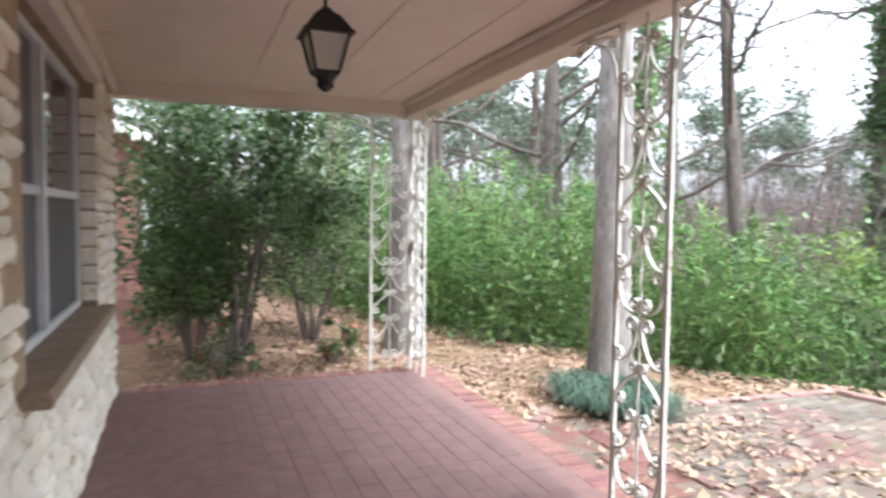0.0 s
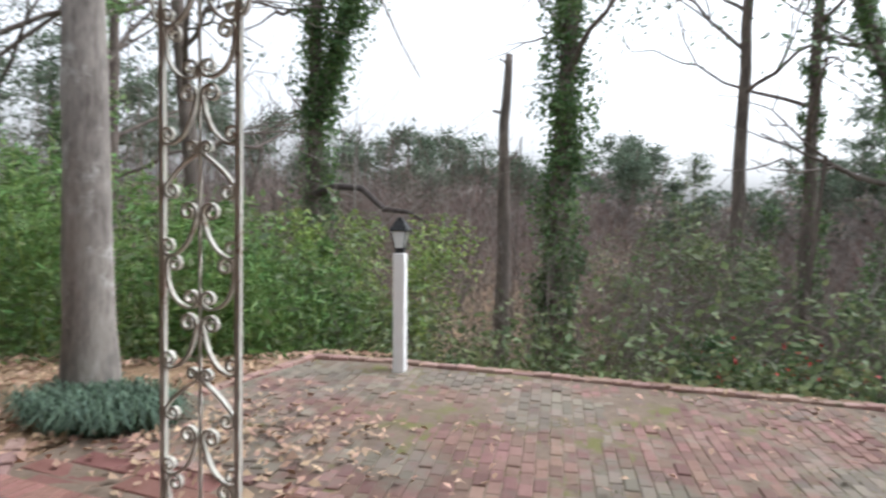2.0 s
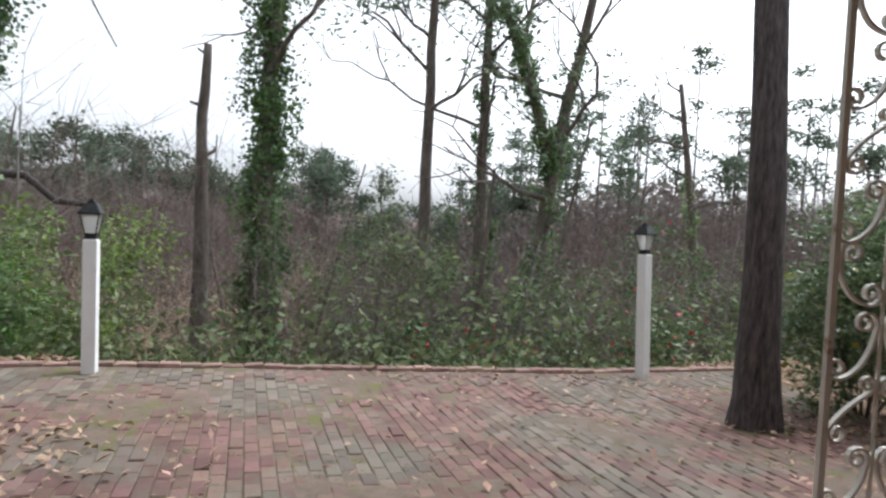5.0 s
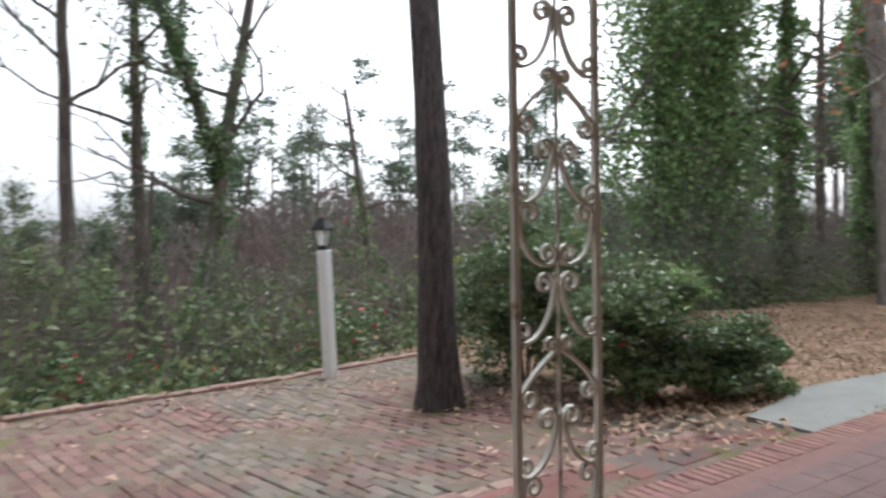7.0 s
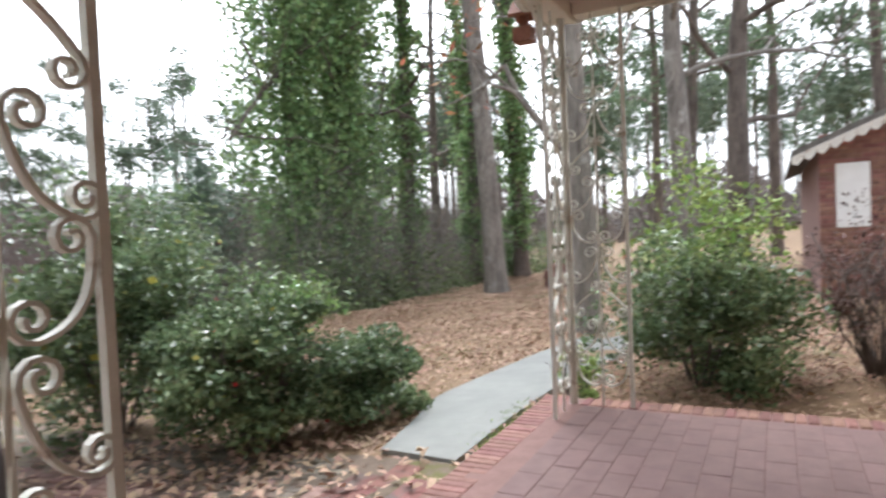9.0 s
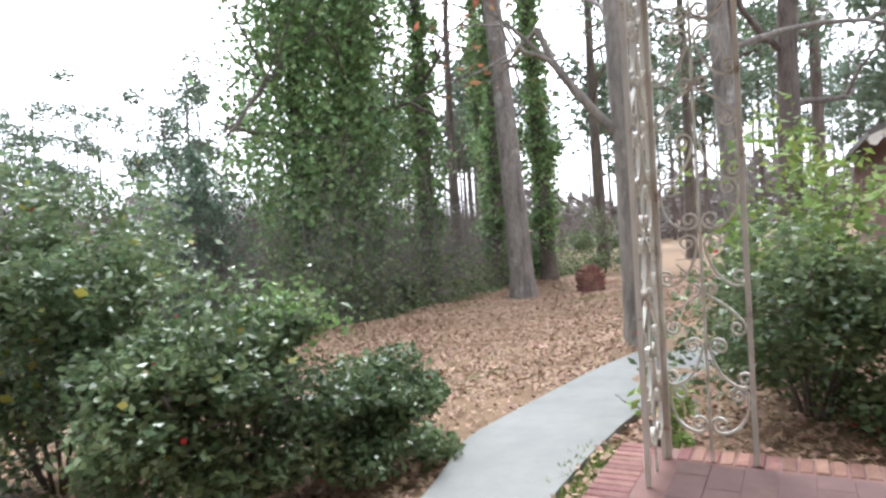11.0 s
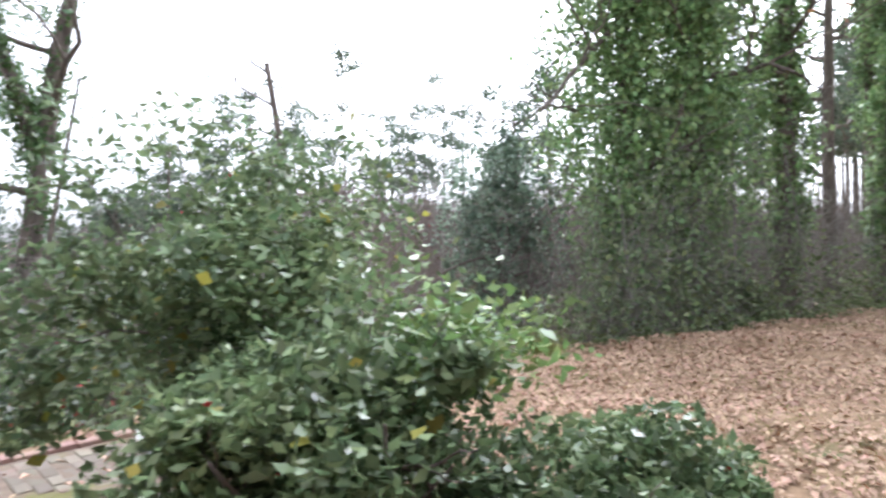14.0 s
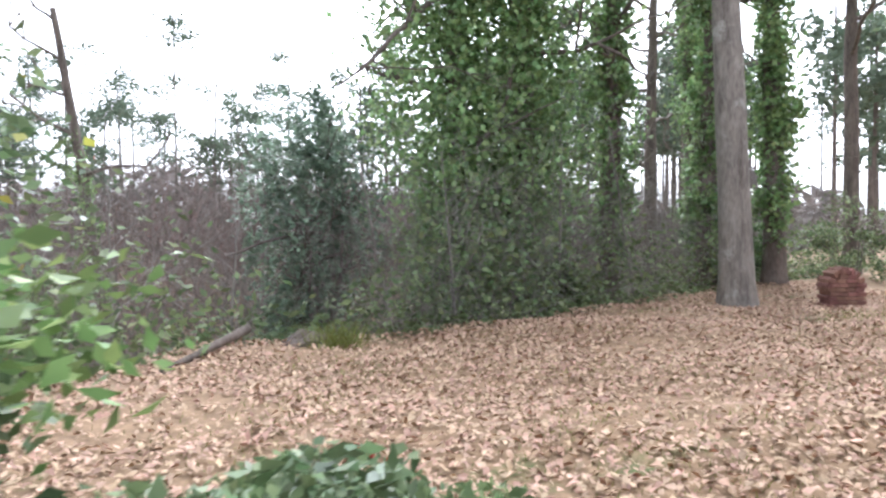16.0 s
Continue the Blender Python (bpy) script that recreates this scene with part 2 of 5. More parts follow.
class Build:
    """Collects boxes, tubes and sweeps for one mesh."""

    def __init__(self):
        self.v, self.f = [], []

    def add(self, v, f):
        o = len(self.v)
        self.v += [tuple(p) for p in v]
        self.f += [tuple(i + o for i in q) for q in f]
        return self

    def box(self, x0, y0, z0, x1, y1, z1, bev=0.0, m=None):
        b = min(bev, 0.45 * min(x1 - x0, y1 - y0, z1 - z0))
        if b <= 0:
            v = [(x, y, z) for z in (z0, z1) for y in (y0, y1) for x in (x0, x1)]
            f = [(0, 2, 3, 1), (4, 5, 7, 6), (0, 1, 5, 4), (2, 6, 7, 3), (0, 4, 6, 2), (1, 3, 7, 5)]
        else:
            def ring(i, z):
                return [(x0 + i, y0 + i, z), (x1 - i, y0 + i, z), (x1 - i, y1 - i, z), (x0 + i, y1 - i, z)]
            v = ring(b, z0) + ring(0, z0 + b) + ring(0, z1 - b) + ring(b, z1)
            f = [(3, 2, 1, 0), (12, 13, 14, 15)]
            for k in range(3):
                for j in range(4):
                    f.append((4 * k + j, 4 * k + (j + 1) % 4, 4 * k + 4 + (j + 1) % 4, 4 * k + 4 + j))
        if m is not None:
            v = [tuple(m @ Vector(p)) for p in v]
        return self.add(v, f)

    def prism(self, ring0, ring1):
        n = len(ring0)
        f = [tuple(range(n - 1, -1, -1)), tuple(range(n, 2 * n))]
        f += [(j, (j + 1) % n, n + (j + 1) % n, n + j) for j in range(n)]
        return self.add(list(ring0) + list(ring1), f)

    def tube(self, pts, radii, sides=8, rough=0.0, cap=True):
        pts = np.asarray(pts, float)
        n = len(pts)
        if np.isscalar(radii):
            radii = [radii] * n
        d = np.gradient(pts, axis=0)
        d /= np.linalg.norm(d, axis=1)[:, None] + 1e-9
        ref = np.array([1.0, 0.13, 0.0]) if abs(d[0][2]) > 0.6 else np.array([0.0, 0.1, 1.0])
        v = []
        for i in range(n):
            a = np.cross(d[i], ref)
            a /= np.linalg.norm(a) + 1e-9
            b = np.cross(d[i], a)
            for j in range(sides):
                t = 2 * math.pi * j / sides
                r = radii[i] * (1 + (rough * rng.normal() if rough else 0))
                v.append(pts[i] + r * (math.cos(t) * a + math.sin(t) * b))
        f = [(i * sides + j, i * sides + (j + 1) % sides, (i + 1) * sides + (j + 1) % sides, (i + 1) * sides + j) for i in range(n - 1) for j in range(sides)]
        if cap:
            f += [tuple(range(sides - 1, -1, -1)), tuple(range((n - 1) * sides, n * sides))]
        return self.add(v, f)

    def strap(self, pts, w, d):
        """A flat iron bar along points in the x-z plane: w thick in the plane, d deep along y."""
        pts = np.asarray(pts, float)
        t = np.gradient(pts, axis=0)
        t /= np.linalg.norm(t, axis=1)[:, None] + 1e-9
        nx = np.stack([-t[:, 1], t[:, 0]], 1) * w / 2
        v = []
        for p, q in zip(pts, nx):
            v += [(p[0] + q[0], -d / 2, p[1] + q[1]), (p[0] - q[0], -d / 2, p[1] - q[1]), (p[0] - q[0], d / 2, p[1] - q[1]), (p[0] + q[0], d / 2, p[1] + q[1])]
        n = len(pts)
        f = [(4 * i + j, 4 * i + (j + 1) % 4, 4 * i + 4 + (j + 1) % 4, 4 * i + 4 + j) for i in range(n - 1) for j in range(4)]
        f += [(3, 2, 1, 0), (4 * n - 4, 4 * n - 3, 4 * n - 2, 4 * n - 1)]
        return self.add(v, f)

    def mesh(self, name, mat, smooth=False):
        return mesh_of(name, self.v, self.f, mat, smooth)


def foliage(centres, size, mat, name="crown", up=0.25, slim=0.5, droop=0.0):
    """Leaves: one pointed blade each, at the centres, turned at random."""
    c = np.asarray(centres, float)
    n = len(c)
    s = size * rng.uniform(0.6, 1.35, n)[:, None]
    a = rng.normal(size=(n, 3))
    a[:, 2] = a[:, 2] * 0.6 - droop
    a /= np.linalg.norm(a, axis=1)[:, None]
    b = np.cross(a, rng.normal(size=(n, 3)) + np.array([0, 0, up]))
    b /= np.linalg.norm(b, axis=1)[:, None] + 1e-9
    nrm = np.cross(a, b)
    v = np.stack([c - a * s * 0.5, c + b * s * slim * 0.5 + nrm * s * 0.10, c + a * s * 0.5, c - b * s * slim * 0.5 + nrm * s * 0.10], 1)
    return quads(name, v, mat)


def twigs(p0, p1, w, mat, name="twigs"):
    """Thin tapered twigs from p0 to p1, three-sided."""
    p0, p1 = np.asarray(p0, float), np.asarray(p1, float)
    d = p1 - p0
    a = np.cross(d, rng.normal(size=d.shape))
    a /= np.linalg.norm(a, axis=1)[:, None] + 1e-9
    b = np.cross(d, a)
    b /= np.linalg.norm(b, axis=1)[:, None] + 1e-9
    w = np.broadcast_to(np.asarray(w, float), (len(d),))[:, None]
    r0 = [p0 + w * (math.cos(t) * a + math.sin(t) * b) for t in (0, 2.094, 4.189)]
    r1 = [p1 + 0.4 * w * (math.cos(t) * a + math.sin(t) * b) for t in (0, 2.094, 4.189)]
    v = np.concatenate([np.stack([r0[i], r0[(i + 1) % 3], r1[(i + 1) % 3], r1[i]], 1) for i in range(3)])
    return quads(name, v, mat)


def blob(n, centre, radii, lumps=12, hollow=0.55, seed=0, flat=False):
    """Points for leaves: an uneven crown made of lumps, denser near its skin, with gaps between them."""
    r = np.random.default_rng(seed + 100)
    k = r.normal(size=(lumps, 3))
    k /= np.linalg.norm(k, axis=1)[:, None]
    k *= r.uniform(0.3, 0.95, lumps)[:, None]
    if flat:
        k[:, 2] = np.abs(k[:, 2]) * 0.9 - 0.2
    size = r.uniform(0.14, 0.44, lumps)
    who = r.integers(0, lumps, n)
    q = r.normal(size=(n, 3))
    q /= np.linalg.norm(q, axis=1)[:, None]
    q *= (r.uniform(hollow, 1.0, n) ** 0.7)[:, None]
    p = k[who] + q * size[who][:, None]
    return np.asarray(centre) + p * np.asarray(radii)


# ---------------- terrain ----------------
EDGE_X = [-60, -14, -10, -7, -4.2, -3.2, 1.5, 5.5, 8.3, 9.7, 11.9, 13.7, 18.2, 26, 60]
EDGE_Y = [2.0, 2.6, 3.2, 4.7, 6.3, 7.25, 8.3, 9.15, 10.1, 10.6, 9.6, 9.3, 9.2, 8.8, 8.5]


def patio_z(x, y):
    """The paved level, which falls a little away from the porch."""
    return -0.2 - 0.17 * np.clip((np.asarray(x, float) + 2.2) / 5.5, 0, 1) * np.clip((np.asarray(y, float) - 3.6) / 3, 0, 1)



def ground_z(x, y):
    x, y = np.asarray(x, float), np.asarray(y, float)
    d = np.maximum(0, y - np.interp(x, EDGE_X, EDGE_Y))
    steep = np.interp(x, [-30, -6, -2, 12, 22, 40], [0.25, 0.35, 1.0, 1.0, 0.35, 0.25])
    z = patio_z(x, y) - 0.02 - 7.2 * steep * (1 - np.exp(-d / 15.0)) * np.clip(d / 1.5, 0, 1)
    far = np.clip((y - 62) / 60, 0, 1)
    z = z + far * far * (3 - 2 * far) * 7.0
    bump = 0.05 * np.sin(x * 0.9 + 1.3) * np.cos(y * 0.8) + 0.03 * np.sin(x * 2.3 + y * 1.7)
    near = np.clip((np.abs(x - 1.4) - 5.8) / 2.5, 0, 1) + np.clip((y - 9.5) / 3, 0, 1)
    return z + bump * np.clip(near, 0, 1)


def axis_steps(lo, hi, fine_lo, fine_hi, step, grow=1.16):
    a = list(np.arange(fine_lo, fine_hi, step))
    s, x = step, a[-1]
    while x < hi:
        s *= grow
        x += s
        a.append(x)
    s, x = step, fine_lo
    while x > lo:
        s *= grow
        x -= s
        a.insert(0, x)
    return np.array(a)


gx = axis_steps(-900, 900, -12, 24, 0.3)
gy = axis_steps(-900, 1200, -3, 14, 0.3)
XX, YY = np.meshgrid(gx, gy)
ZZ = ground_z(XX, YY)
gv = np.stack([XX.ravel(), YY.ravel(), ZZ.ravel()], 1)
W = len(gx)
gf = [(j * W + i, j * W + i + 1, (j + 1) * W + i + 1, (j + 1) * W + i) for j in range(len(gy) - 1) for i in range(W - 1)]
ground = tagged(new("ground", mesh_of("ground", gv, gf, M_soil, True)), label="leaf-strewn earth ground falling away to a lake", category="ground", kind="structure")
water = tagged(new("water", Build().box(-150, 26, -6.6, 150, 66, -6.45).mesh("water", M_water)), label="pale still lake seen between the trees", category="water", kind="structure")


# ---------------- porch ----------------
PX0, PX1, PY0, PY1 = -5.0, 6.92, 0.08, 3.10
ROOF_RISE = 0.0135
CEIL_Z, BEAM_Z = 2.84, 2.68
wall = tagged(new("wall_porch", Build().box(-4.85, -0.35, -0.3, -3.62, 0.05, 3.2).box(-3.62, -0.35, -0.3, -1.25, 0.05, 0.95).box(-3.62, -0.35, 2.6, -1.25, 0.05, 3.2)
              .box(-1.25, -0.35, -0.3, 9.3, 0.05, 3.2).box(-3.62, -0.35, 0.95, -1.25, -0.3, 2.6).mesh("wall_porch", M_stone_m)),
              label="cream rough-cut stone porch wall with brown mortar", category="wall", kind="structure")
floor = tagged(new("floor_porch", Build().box(PX0 + 0.02, 0.05, -0.3, PX1 - 0.02, PY1 - 0.02, -0.0045).mesh("floor_porch", M_mortar)),
               label="red paver porch floor with a brick border", category="floor", kind="structure")
def lifted(b):
    """The porch roof's gentle rise along x, on a Build in world coordinates."""
    b.v = [(x, y, z + ROOF_RISE * (x - PX0)) for x, y, z in b.v]
    return b


ceil_b = Build()
ceil_b.box(PX0, 0.05, CEIL_Z, PX1, 3.0, CEIL_Z + 0.1)
for k in range(1, 5):
    ceil_b.box(PX0 + 0.1, 0.62 * k - 0.02, CEIL_Z - 0.008, PX1 - 0.1, 0.62 * k + 0.02, CEIL_Z - 0.001, 0.003)
ceiling = tagged(new("ceiling_porch", lifted(ceil_b).mesh("ceiling_porch", M_ceil)), label="aged cream-painted porch ceiling with thin battens", category="ceiling", kind="structure")


def beam_obj(name, b, label):
    return tagged(new(name, lifted(b).mesh(name, M_ceil)), label=label, category="beam", kind="structure")


beam_obj("beam_front", Build().box(PX0, 2.84, BEAM_Z, PX1, 3.04, CEIL_Z + 0.1, 0.008).box(PX0, 2.80, CEIL_Z - 0.05, PX1, 2.838, CEIL_Z - 0.002, 0.008), "cream-painted front porch beam with stained paint")
beam_obj("beam_end", Build().box(PX0 - 0.02, 0.06, BEAM_Z + 0.02, PX0 + 0.14, 2.835, CEIL_Z + 0.09, 0.008), "cream-painted porch end beam")
beam_obj("beam_end_far", Build().box(PX1 - 0.14, 0.06, BEAM_Z + 0.02, PX1 + 0.02, 2.835, CEIL_Z + 0.09, 0.008), "cream-painted porch end beam")
beam_obj("trim_wall", Build().box(PX0 + 0.15, 0.055, CEIL_Z - 0.14, PX1 - 0.15, 0.10, CEIL_Z - 0.004, 0.008), "cream-painted trim board along the wall top")


def scallops(name, length, along_x, at, label, pitch=0.42, drop=0.09, top=0.18):
    """A fascia board with a scalloped lower edge."""
    owner = thing(name, label, "fascia", at, kind="structure", rz=0 if along_x else 90)
    n = int(round(length / pitch))
    p = length / n
    b = Build()
    pts = [(0, top)]
    for i in range(n):
        for k in range(9):
            t = k / 8
            pts.append((p * (i + t), -drop * math.sin(math.pi * t) ** 0.6 - 0.01 * math.sin(i * 2.1)))
    pts.append((length, top))
    for i in range(1, len(pts) - 2):
        x0, z0 = pts[i]
        x1, z1 = pts[i + 1]
        if x1 - x0 < 1e-6:
            continue
        b.prism([(x0, 0, z0), (x1, 0, z1), (x1, 0, top), (x0, 0, top)], [(x0, 0.035, z0), (x1, 0.035, z1), (x1, 0.035, top), (x0, 0.035, top)])
    ox = at[0] - PX0
    b.v = [(x, y, z + ROOF_RISE * (ox + (x if along_x else 0))) for x, y, z in b.v]
    child("board", b.mesh("board", M_trim), owner)
    return owner


scallops("trim_front", PX1 - PX0 + 0.2, True, (PX0 - 0.1, 3.05, 2.77), "wavy scalloped fascia board with peeling cream paint")
scallops("trim_end", 3.15, False, (PX0 - 0.03, -0.1, 2.79), "wavy scalloped fascia board with peeling cream paint")
scallops("trim_end_far", 3.15, False, (PX1 + 0.065, -0.1, 2.79), "wavy scalloped fascia board with peeling cream paint")
roof_b = Build().prism([(PX0 - 0.15, 3.2, 2.95), (PX0 - 0.15, -4.0, 5.1), (PX0 - 0.15, -4.0, 5.2), (PX0 - 0.15, 3.2, 3.03)], [(PX1 + 0.2, 3.2, 2.95), (PX1 + 0.2, -4.0, 5.1), (PX1 + 0.2, -4.0, 5.2), (PX1 + 0.2, 3.2, 3.03)])
tagged(new("roof_porch", lifted(roof_b).mesh("roof_porch", M_roof)), label="dark shingle porch roof", category="roof", kind="structure")


# ---------------- window ----------------
window = thing("window_1", "white-framed sash window with grey screens in a stone wall", "window", (0, 0, 0), kind="structure")
wb = Build()
wx0, wx1, wz0, wz1 = -3.6, -1.27, 0.97, 2.58
wb.box(wx0, -0.12, wz0, wx0 + 0.05, -0.05, wz1, 0.006).box(wx1 - 0.05, -0.12, wz0, wx1, -0.05, wz1, 0.006).box(wx0 + 0.05, -0.12, wz1 - 0.05, wx1 - 0.05, -0.05, wz1, 0.006).box(wx0 + 0.05, -0.12, wz0, wx1 - 0.05, -0.05, wz0 + 0.05, 0.006)
child("window_frame", wb.mesh("window_frame", M_alu), window)
child("mullion", Build().box(-2.27, -0.11, wz0 + 0.05, -2.2, -0.035, wz1 - 0.05, 0.008).mesh("mullion", M_alu), window)
for x0, x1 in ((wx0 + 0.05, -2.27), (-2.2, wx1 - 0.05)):
    child("sash_rail", Build().box(x0 + 0.002, -0.105, 1.74, x1 - 0.002, -0.055, 1.79, 0.006).mesh("sash_rail", M_alu), window)
    child("pane", Build().box(x0 + 0.002, -0.10, 1.79, x1 - 0.002, -0.085, wz1 - 0.052).mesh("pane", M_pane), window, "dark glass pane reflecting trees")
    child("screen", Build().box(x0 + 0.002, -0.09, wz0 + 0.052, x1 - 0.002, -0.075, 1.738).mesh("screen", M_screen), window, "grey insect screen")
child("window_sill", Build().box(-3.72, -0.1, 0.89, -1.08, 0.17, 0.96, 0.012).mesh("window_sill", M_sill), window, "weathered brown masonry sill")
child("header_board", Build().box(-3.66, 0.0, 2.585, -1.2, 0.10, CEIL_Z - 0.145, 0.008).mesh("header_board", M_ceil), window, "cream-painted board above the window")

# ---------------- lantern ----------------


def frustum(b, z0, r0, z1, r1, n=4, turn=math.pi / 4):
    r = [[(rr * math.cos(turn + 2 * math.pi * k / n), rr * math.sin(turn + 2 * math.pi * k / n), z) for k in range(n)] for z, rr in ((z0, r0), (z1, r1))]
    return b.prism(r[0], r[1])


def lantern_parts(owner, s, z):
    """A four-sided lantern: glass narrowing downwards, a sloped hood, a finial."""
    b = frustum(Build(), z + 0.0 * s, 0.085 * s, z + 0.025 * s, 0.095 * s)
    child("base", b.mesh("base", M_black), owner)
    child("glass", frustum(Build(), z + 0.03 * s, 0.082 * s, z + 0.26 * s, 0.142 * s).mesh("glass", M_glass), owner, "cloudy glass")
    for k in range(4):
        t = math.pi / 4 + k * math.pi / 2
        p0, p1 = [(r * s * math.cos(t), r * s * math.sin(t), z + h * s) for r, h in ((0.088, 0.02), (0.15, 0.265))]
        child("glazing_bar", Build().tube([p0, p1], 0.009 * s, 5).mesh("glazing_bar", M_black), owner)
    b = frustum(Build(), z + 0.262 * s, 0.185 * s, z + 0.28 * s, 0.185 * s)
    frustum(b, z + 0.28 * s, 0.175 * s, z + 0.40 * s, 0.085 * s)
    frustum(b, z + 0.40 * s, 0.06 * s, z + 0.42 * s, 0.06 * s)
    frustum(b, z + 0.42 * s, 0.045 * s, z + 0.45 * s, 0.03 * s)
    child("hood", b.mesh("hood", M_black), owner)


lx, ly = -0.83, 1.17
LZ = CEIL_Z + ROOF_RISE * (lx - PX0)
lant = thing("porch_lantern", "black metal four-sided lantern hanging from the porch ceiling", "lantern", (lx, ly, 2.205))
lant.scale = (1, 1, 0.78)
lantern_parts(lant, 0.75, 0.0)
child("finial", Build().tube([(0, 0, 0.005), (0, 0, -0.03), (0, 0, -0.055), (0, 0, -0.08)], [0.05, 0.03, 0.035, 0.008], 8).mesh("finial", M_black), lant)
child("rod", Build().tube([(0, 0, 0.32), (0, 0, (LZ - 2.205) / 0.78 - 0.02)], 0.008, 6).mesh("rod", M_black), lant)
child("canopy", Build().tube([(0, 0, (LZ - 2.205) / 0.78 - 0.03), (0, 0, (LZ - 2.205) / 0.78 - 0.005)], [0.05, 0.06], 10).mesh("canopy", M_black), lant)


# ---------------- wrought iron posts ----------------
def spiral(cx, cz, r0, turns, start, hand, n=14):
    """Points from the outside of a curl to its middle."""
    return [(cx + r * math.cos(a), cz + r * math.sin(a)) for r, a in ((r0 * (1 - 0.75 * k / n), start + hand * 2 * math.pi * turns * k / n) for k in range(n + 1))]


def s_bar(p, bend, q, r_p=0.040, r_q=0.038, hp=1, hq=1):
    """A bar from a curl at p, through a bend, to a curl at q, in the x-z plane."""
    p, q, bend = np.array(p), np.array(q), np.array(bend)
    dp, dq = bend - p, bend - q
    ap, aq = math.atan2(dp[1], dp[0]), math.atan2(dq[1], dq[0])
    cp = p + r_p * np.array([math.cos(ap - hp * math.pi / 2), math.sin(ap - hp * math.pi / 2)])
    cq = q + r_q * np.array([math.cos(aq - hq * math.pi / 2), math.sin(aq - hq * math.pi / 2)])
    a = spiral(*cp, r_p, 1.35, ap + hp * math.pi / 2, hp)
    c = spiral(*cq, r_q, 1.35, aq + hq * math.pi / 2, hq)
    mid = [tuple((1 - t) ** 2 * p + 2 * t * (1 - t) * bend + t * t * q) for t in np.linspace(0.06, 0.94, 11)]
    return a[::-1] + mid + c


PW, PH = 0.44, BEAM_Z
SC = {}
for side in (1, -1):
    def mir(pts, sd=side):
        return [(sd * x, z) for x, z in pts]
    SC["up", side] = Build().strap(mir(s_bar((0.05, 0.03), (0.16, 0.05), (0.155, 0.20), hp=-1, hq=1)), 0.009, 0.022).mesh("scroll", M_iron, False)
    SC["down", side] = Build().strap(mir(s_bar((0.014, -0.035), (0.04, -0.19), (0.135, -0.215), hp=-1, hq=1)), 0.009, 0.022).mesh("scroll", M_iron, False)
    SC["chev", side] = Build().strap(mir(s_bar((0.02, -0.255), (0.10, -0.30), (0.155, -0.37), 0.030, 0.036, hp=-1, hq=-1)), 0.009, 0.022).mesh("scroll", M_iron, False)
for side in (1, -1):
    SC["down2", side] = Build().strap([(side * x, z) for x, z in s_bar((0.014, -0.48), (0.04, -0.62), (0.135, -0.645), hp=-1, hq=1)], 0.009, 0.022).mesh("scroll", M_iron, False)
rail_me = Build().box(-0.0125, -0.0125, 0, 0.0125, 0.0125, PH, 0.002).mesh("rail", M_iron)
mid_b = Build()
NT, r9 = 60, 0.009
mid_v = [(r9 * math.cos(k * 0.45 + q * math.pi / 2), r9 * math.sin(k * 0.45 + q * math.pi / 2), PH * k / NT) for k in range(NT + 1) for q in range(4)]
mid_f = [(4 * k + q, 4 * k + (q + 1) % 4, 4 * k + 4 + (q + 1) % 4, 4 * k + 4 + q) for k in range(NT) for q in range(4)]
mid_b.add(mid_v, mid_f + [(3, 2, 1, 0), (4 * NT, 4 * NT + 1, 4 * NT + 2, 4 * NT + 3)])
mid_me = mid_b.mesh("twisted_bar", M_iron)


def panel(owner, m, first_rail=True):
    for s in ((-1, 1) if first_rail else (1,)):
        child("rail", rail_me, owner, m=m @ pose(s * (PW / 2 - 0.0125), 0, 0))
    child("twisted_bar", mid_me, owner, m=m)
    wide = Matrix.Diagonal((1.19, 1.1, 1.125, 1))
    for z in (0.105, 1.09, 2.075, 3.06):
        for (kind_, s), me in SC.items():
            if (z > 2.3 and kind_ != "down2") or (z < 0.4 and kind_ != "up"):
                continue
            child("scroll", me, owner, m=m @ pose(0, 0, z) @ wide)


def bracket(owner, m):
    """A scrolled bracket under the beam beside a post."""
    b = Build().strap(s_bar((0.03, -0.30), (0.06, -0.08), (0.30, -0.05), 0.035, 0.03, -1, 1), 0.009, 0.022)
    b.strap(s_bar((0.07, -0.06), (0.2, -0.02), (0.42, -0.05), 0.03, 0.03, 1, -1), 0.009, 0.022)
    b.strap([(0.0, -0.012), (0.25, -0.012), (0.5, -0.012)], 0.008, 0.018)
    child("bracket", b.mesh("bracket", M_iron), owner, m=m)


PYY = 2.92
LAB = "white-painted wrought iron porch post with scrolls, rust showing through"
flip = Matrix.Diagonal((-1, 1, 1, 1))
for px, py in ((-1.065, 2.91), (2.675, 2.79)):
    p_ = thing("iron_post", LAB, "porch post", (px, py, 0), group="porch posts")
    p_.scale = (1, 1, 1 + ROOF_RISE * (px - PX0) / PH)
    panel(p_, pose(0, 0, 0))
    bracket(p_, pose(PW / 2, 0, PH))
    bracket(p_, pose(-PW / 2, 0, PH, 0, 0, 180))
for cx, sx in ((-4.90, 1), (6.74, -1)):
    p_ = thing("iron_corner_post", "white-painted wrought iron corner post of two scrolled panels", "porch post", (cx, PYY, 0), group="porch posts")
    p_.scale = (1, 1, 1 + ROOF_RISE * (cx - PX0) / PH)
    panel(p_, pose(sx * PW / 2, 0, 0))
    panel(p_, pose(0, -PW / 2 - 0.012, 0, 0, 0, 90))
    bracket(p_, pose(sx * PW, 0, PH, 0, 0, 0 if sx > 0 else 180))
    bracket(p_, pose(0, -PW, PH + 0.02, 0, 0, -90))

